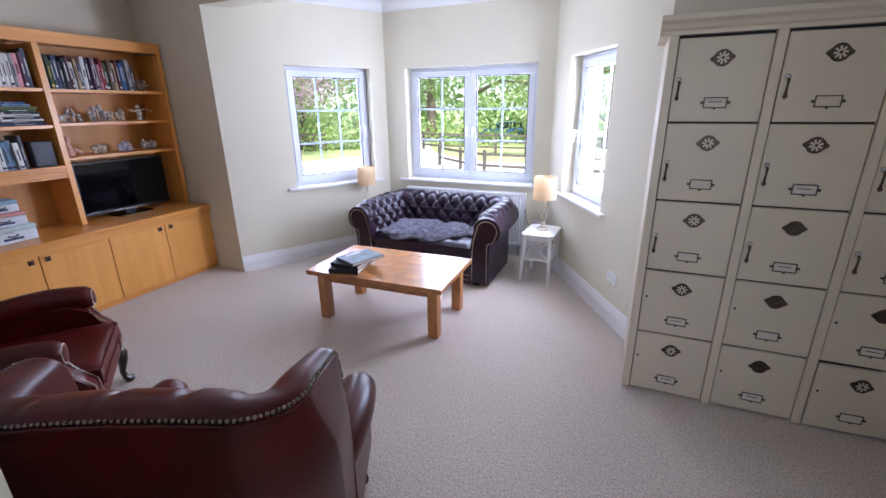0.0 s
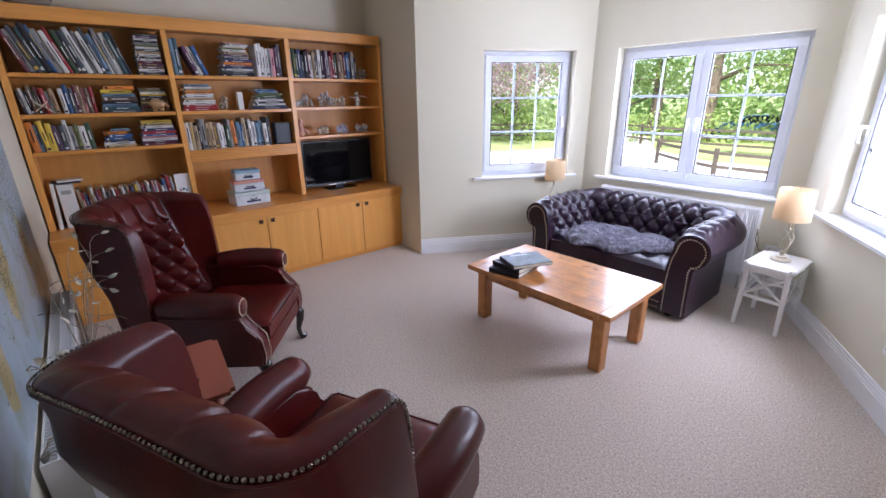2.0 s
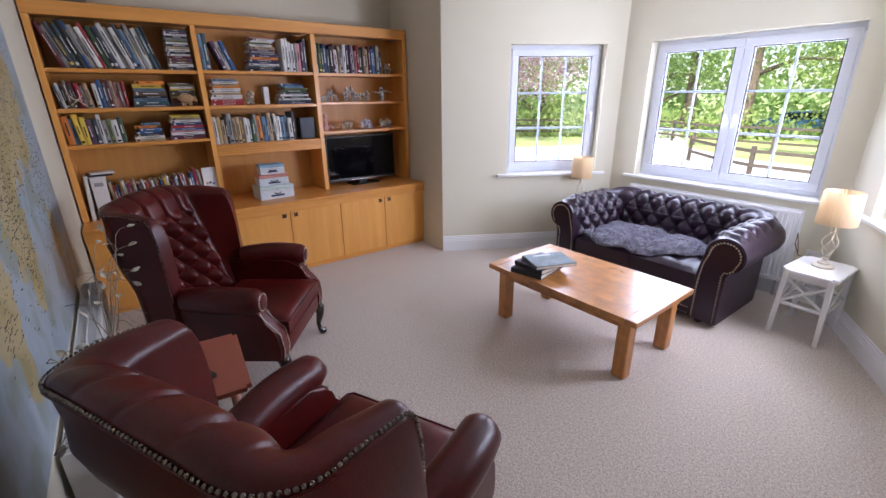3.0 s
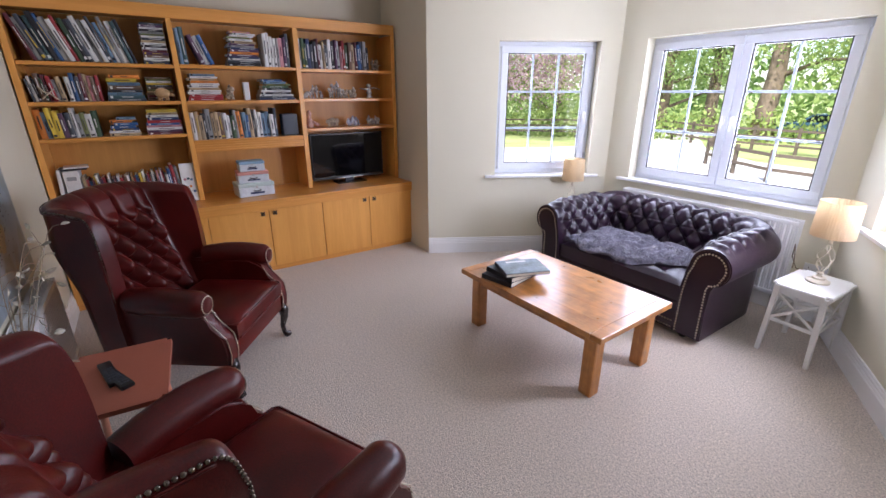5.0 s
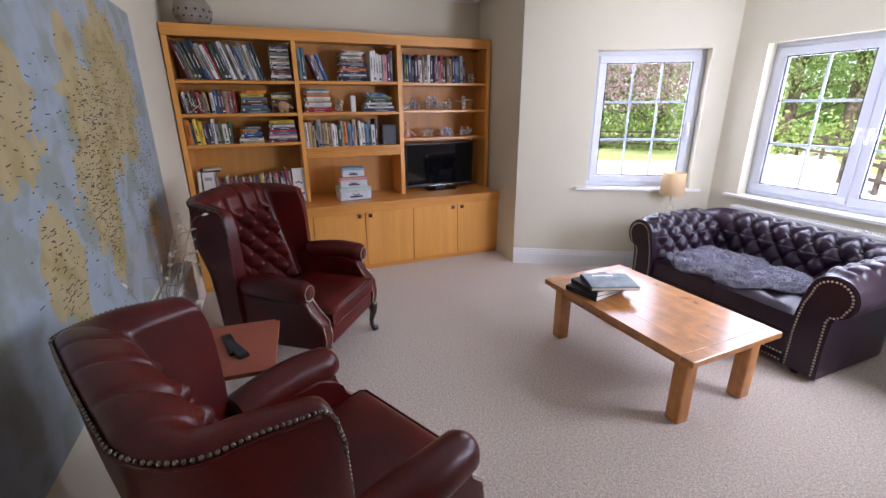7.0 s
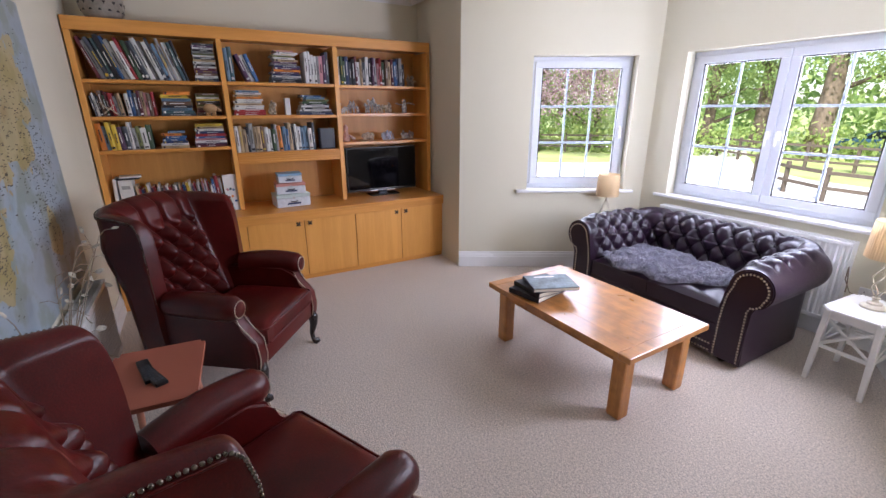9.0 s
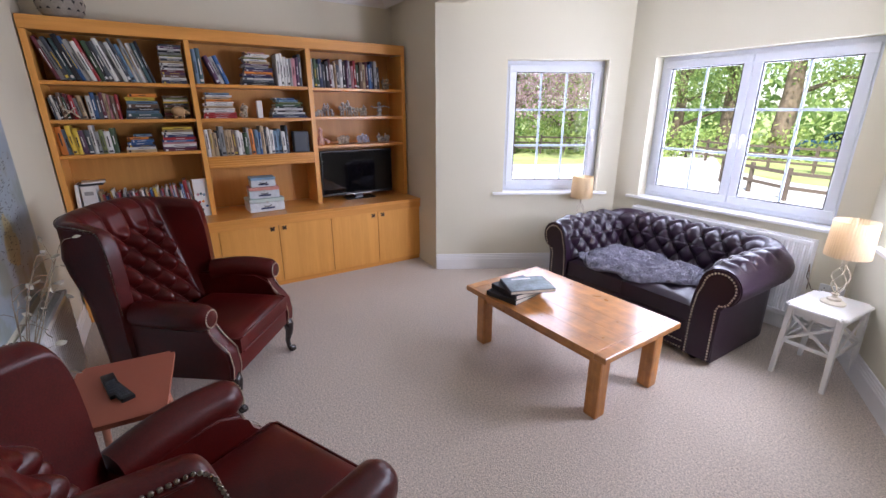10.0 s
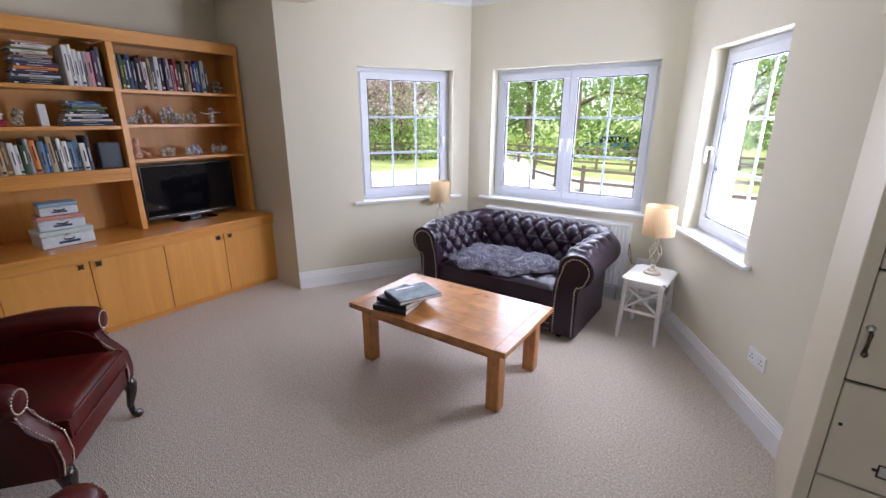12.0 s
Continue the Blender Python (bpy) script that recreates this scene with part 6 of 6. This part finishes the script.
tagged(fl, "long curly dark grey wool", kind="stuff")

# ---- outside ----
GROUND = -0.90
M_GRASS = material("mown_grass", (0.27, 0.33, 0.11), rough=0.9, vary=0.3, scale=0.8, bump=0.02, bump_scale=30, second=(0.38, 0.43, 0.16))
M_GRAVEL = material("pale_gravel", (0.60, 0.575, 0.53), rough=0.95, vary=0.25, scale=3, bump=0.01, bump_scale=70)
M_FENCE = material("weathered_dark_timber", (0.10, 0.075, 0.055), rough=0.8, vary=0.35, scale=9, bump=0.003, bump_scale=40)
M_BARK = material("tree_bark", (0.16, 0.12, 0.085), rough=0.9, vary=0.4, scale=4, bump=0.02, bump_scale=14)
M_RENDER = material("cream_house_render", (0.62, 0.56, 0.45), rough=0.85, vary=0.06, scale=2, bump=0.002, bump_scale=60)
bm = B()
box(bm, -600, 600, -600, 600, GROUND - 0.3, GROUND)
tagged(part("ground", bm, M_GRASS), "mown green lawn under open sky", "lawn", kind="structure")
bm = B()
lo = [(-22.0, 4.0), (16, 4.0), (16, 18.6), (2.0, 19.4), (-4.0, 20.0), (-6.8, 20.4), (-9.8, 22.8), (-15.5, 33.0), (-19, 33.0), (-13.4, 20.6), (-14.6, 17.2), (-18.2, 12.0)]
a = [bm.verts.new((x, y, GROUND + 0.004)) for x, y in lo]
b = [bm.verts.new((x, y, GROUND + 0.02)) for x, y in lo]
bm.faces.new(b)
for i in range(len(lo)):
    bm.faces.new((a[i], a[(i + 1) % len(lo)], b[(i + 1) % len(lo)], b[i]))
tagged(part("road", bm, M_GRAVEL), "pale gravel drive in front of the house", "drive", kind="structure")


def leaf_material(name, c, c2):
    mat = bpy.data.materials.new(name)
    mat.use_nodes = True
    n, l = mat.node_tree.nodes, mat.node_tree.links
    p = n["Principled BSDF"]
    p.inputs["Roughness"].default_value = 0.6
    geo = n.new("ShaderNodeNewGeometry")
    ramp = n.new("ShaderNodeValToRGB")
    ramp.color_ramp.elements[0].color, ramp.color_ramp.elements[1].color = (*c, 1), (*c2, 1)
    l.new(geo.outputs["Random Per Island"], ramp.inputs[0])
    l.new(ramp.outputs[0], p.inputs["Base Color"])
    t = n.new("ShaderNodeBsdfTranslucent")
    l.new(ramp.outputs[0], t.inputs["Color"])
    mx = n.new("ShaderNodeMixShader")
    mx.inputs[0].default_value = 0.5
    l.new(p.outputs[0], mx.inputs[1])
    l.new(t.outputs[0], mx.inputs[2])
    l.new(mx.outputs[0], n["Material Output"].inputs["Surface"])
    return mat


M_LEAF = leaf_material("green_leaves", (0.15, 0.25, 0.07), (0.40, 0.50, 0.17))
M_LEAF2 = leaf_material("fresh_green_leaves", (0.20, 0.31, 0.08), (0.50, 0.58, 0.20))
M_COPPER = leaf_material("copper_beech_leaves", (0.32, 0.19, 0.22), (0.66, 0.49, 0.51))


def leaves(rr, clusters, per, spread, size):
    verts, faces = [], []
    for c in clusters:
        for k in range(per):
            d = Vector((rr.gauss(0, 1), rr.gauss(0, 1), rr.gauss(0, 0.7)))
            p = c + d * spread * 0.5
            s = size * rr.uniform(0.6, 1.3)
            n = Vector((rr.uniform(-1, 1), rr.uniform(-1, 1), rr.uniform(-0.2, 1))).normalized()
            u = n.orthogonal().normalized()
            u.rotate(Matrix.Rotation(rr.uniform(0, 6.28), 3, n))
            v = n.cross(u)
            i = len(verts)
            verts += [p - u * s, p + v * s * 0.5, p + u * s, p - v * s * 0.5 + n * s * 0.15]
            faces.append((i, i + 1, i + 2, i + 3))
    me = bpy.data.meshes.new("crown")
    me.from_pydata([tuple(v) for v in verts], [], faces)
    return me


def tree(x, y, h, r, mat, seed, clear, label, name="tree", per=75, n=170, girth=0.3, size=0.085):
    """A tapered trunk with limbs and a crown of many small leaves in clumps."""
    rr = random.Random(seed)
    t = thing(name, pose(x, y, GROUND), label, "tree", "trees beyond the fence")
    bm = B()
    pts = [(rr.uniform(-0.035, 0.035) * i, rr.uniform(-0.035, 0.035) * i, h * 0.85 * i / 7 - 0.1) for i in range(8)]
    tube(bm, pts, [girth * (1.25 if i == 0 else 1) * (1 - i / 9) for i in range(8)], 10)
    tips = []
    for k in range(15):
        f = clear / h + (0.85 - clear / h) * rr.random()
        i = min(6, int(f / 0.85 * 7))
        p0 = Vector(pts[i])
        a = rr.uniform(0, 6.28)
        L = r * rr.uniform(0.6, 1.0) * (1.1 - 0.55 * f)
        p2 = p0 + Vector((L * math.cos(a), L * math.sin(a), L * rr.uniform(0.05, 0.5)))
        p1 = (p0 + p2) / 2 + Vector((0, 0, 0.12 * L))
        tube(bm, [p0, p1, p2], [girth * 0.3, girth * 0.18, girth * 0.06], 6)
        tips += [p1, p2]
    part("trunk", bm, M_BARK, t, "rough grey-brown trunk", smooth=True)
    cl = []
    for k in range(n):
        if rr.random() < 0.45:
            c = rr.choice(tips) + Vector((rr.gauss(0, 0.5), rr.gauss(0, 0.5), rr.gauss(0, 0.4)))
        else:
            a, f, q = rr.uniform(0, 6.28), rr.random() ** 0.4, rr.random()
            prof = math.sin(math.pi * (0.12 + 0.86 * q)) ** 0.6
            c = Vector((r * f * prof * math.cos(a), r * f * prof * math.sin(a), clear + (h - clear) * q))
        cl.append(c)
    me = leaves(rr, cl, per, r * 0.22, size)
    me.materials.append(mat)
    cr = new("crown", me)
    cr.parent = t
    tagged(cr, "many small leaves with gaps")
    return t


tree(-20.4, 19.0, 12.0, 6.8, M_COPPER, 1, 2.75, "copper beech with purple-pink leaves on the lawn", n=520, per=85)
tree(-10.2, 29.5, 14.0, 5.0, M_LEAF, 2, 3.2, "tall tree with a thick pale trunk and green leaves", girth=0.55)
tree(-14.0, 31.3, 13.0, 4.6, M_LEAF, 3, 2.6, "tall green leafy tree with an ivy trunk", girth=0.42)
tree(-5.2, 30.4, 13.0, 5.0, M_LEAF2, 4, 2.8, "tall fresh green leafy tree", girth=0.4)
tree(-1.0, 28.5, 12.0, 4.8, M_LEAF, 5, 2.4, "green leafy tree behind the fence", girth=0.36)
tree(4.0, 27.2, 12.0, 5.0, M_LEAF2, 6, 1.6, "fresh green leafy tree with low branches", girth=0.34)
tree(10.0, 24.5, 11.0, 5.0, M_LEAF2, 7, 1.2, "broad fresh green leafy tree", girth=0.34)
tree(-20.5, 24.5, 9.0, 4.0, M_LEAF2, 8, 0.8, "bushy green tree at the lawn's edge", girth=0.26)
tree(-24.5, 18.0, 9.0, 4.2, M_LEAF, 9, 0.6, "dense green tree at the lawn's edge", girth=0.26)
tree(-17.0, 31.0, 13.0, 5.0, M_LEAF, 10, 2.5, "tall green tree in the far row", girth=0.4)
tree(6.5, 12.5, 9.0, 3.2, M_LEAF2, 12, 1.4, "slender fresh green tree near the house", girth=0.2)
rr = random.Random(31)
cl = []
for k in range(620):
    a = rr.uniform(-75, 40)
    d = rr.uniform(44, 60)
    cl.append(Vector((d * math.sin(radians(a)), d * math.cos(radians(a)), GROUND + rr.random() ** 1.5 * 9)))
me = leaves(rr, cl, 22, 2.6, 0.42)
me.materials.append(M_LEAF)
tagged(new("distant_wood", me), "distant belt of green woodland", "woodland", kind="stuff")
cl = []
for k in range(260):
    f = rr.random()
    p = Vector((-30 + 26 * f, 14 + 19 * f + rr.uniform(-1, 1), GROUND + rr.random() * 1.5))
    cl.append(p)
me = leaves(rr, cl, 30, 0.9, 0.14)
me.materials.append(M_LEAF2)
tagged(new("hedge", me), "loose green hedge along the lawn", "hedge", kind="stuff")


def fence(pts, label, high=1.12, rails=(0.30, 0.62, 0.94)):
    """Post and rail: a post at each point and between, boards between."""
    f = thing("post_and_rail_fence", pose(0, 0, GROUND), label, "fence", "dark rail fences")
    posts = []
    for (x0, y0), (x1, y1) in zip(pts, pts[1:]):
        n = max(1, round(math.hypot(x1 - x0, y1 - y0) / 1.8))
        posts += [(x0 + (x1 - x0) * i / n, y0 + (y1 - y0) * i / n) for i in range(n)]
    posts.append(pts[-1])
    data = mesh_of("post", box(B(), -0.06, 0.06, -0.05, 0.05, -0.1, high, 0.01), M_FENCE)
    for i, (x, y) in enumerate(posts):
        q = posts[min(i + 1, len(posts) - 1)]
        o = posts[max(i - 1, 0)]
        sub("post", data, f, pose(x, y, 0, 0, 0, math.degrees(math.atan2(q[1] - o[1], q[0] - o[0]))))
    for (x0, y0), (x1, y1) in zip(posts, posts[1:]):
        L = math.hypot(x1 - x0, y1 - y0)
        for z in rails:
            part("rail", box(B(), 0, L, -0.075, -0.052, z, z + 0.10), M_FENCE, f, m=pose(x0, y0, 0, 0, 0, math.degrees(math.atan2(y1 - y0, x1 - x0))))
    return f


fence([(-7.65, 18.3), (-6.1, 16.9), (-4.8, 16.1), (-2.7, 15.9), (2.3, 15.7), (7.1, 15.4)], "low weathered timber post and rail fence beside the drive", 0.98, (0.36, 0.78))
fence([(-24.5, 36.4), (-20.2, 31.5), (-14.7, 26.6), (-10.2, 24.2), (-5.0, 24.0), (0.5, 23.0), (7.2, 21.8), (13.3, 20.5)], "dark timber post and rail fence across the far lawn")
fence([(-27.0, 12.5), (-22.6, 17.0), (-19.4, 20.6), (-17.4, 22.6)], "short dark timber post and rail fence on the lawn")

# parked car beyond the far fence
car = thing("parked_car", pose(-8.6, 33.0, GROUND, 0, 0, 16), "blue hatchback car parked beyond the fence", "car")
M_CAR = material("blue_car_paint", (0.06, 0.15, 0.27), rough=0.25, vary=0.05, coat=0.8)
M_CARG = material("car_window", (0.02, 0.025, 0.03), rough=0.08, vary=0.1)
bm = extrude_profile(B(), [(-2.0, 0.30), (2.0, 0.30), (2.05, 0.62), (1.9, 0.85), (1.0, 0.95), (0.45, 1.40), (-1.1, 1.46), (-1.75, 1.05), (-2.02, 0.9)], -0.82, 0.82)
bmesh.ops.bevel(bm, geom=list(bm.edges), offset=0.06, segments=2, affect="EDGES")
bmesh.ops.transform(bm, matrix=pose(0, 0, 0, 0, 0, 90), verts=bm.verts)
part("body", bm, M_CAR, car, smooth=40)
for s in (-1, 1):
    bm = B()
    vs = [bm.verts.new((-y, s * 0.826, z)) for y, z in ((0.9, 0.96), (0.42, 1.34), (-1.05, 1.38), (-1.5, 1.02))]
    v2 = [bm.verts.new((v.co.x, v.co.y - s * 0.03, v.co.z)) for v in vs]
    bm.faces.new(vs)
    for i in range(4):
        bm.faces.new((vs[i], vs[(i + 1) % 4], v2[(i + 1) % 4], v2[i]))
    part("window", bm, M_CARG, car)
    for xx in (-1.28, 1.28):
        w = part("wheel", lathe(B(), [(0.22, -0.09), (0.31, -0.09), (0.33, -0.05), (0.33, 0.05), (0.31, 0.09), (0.22, 0.09)], 20, pose(xx, s * 0.76, 0.33, 90, 0, 0)), M_BLACK, car, "black rubber tyre", smooth=40)
        part("rim", lathe(B(), [(0.05, 0.05), (0.2, 0.085), (0.215, 0.06)], 16, pose(xx, s * 0.76, 0.33, -90 * s, 0, 0)), M_STEEL, w, "silver wheel rim")
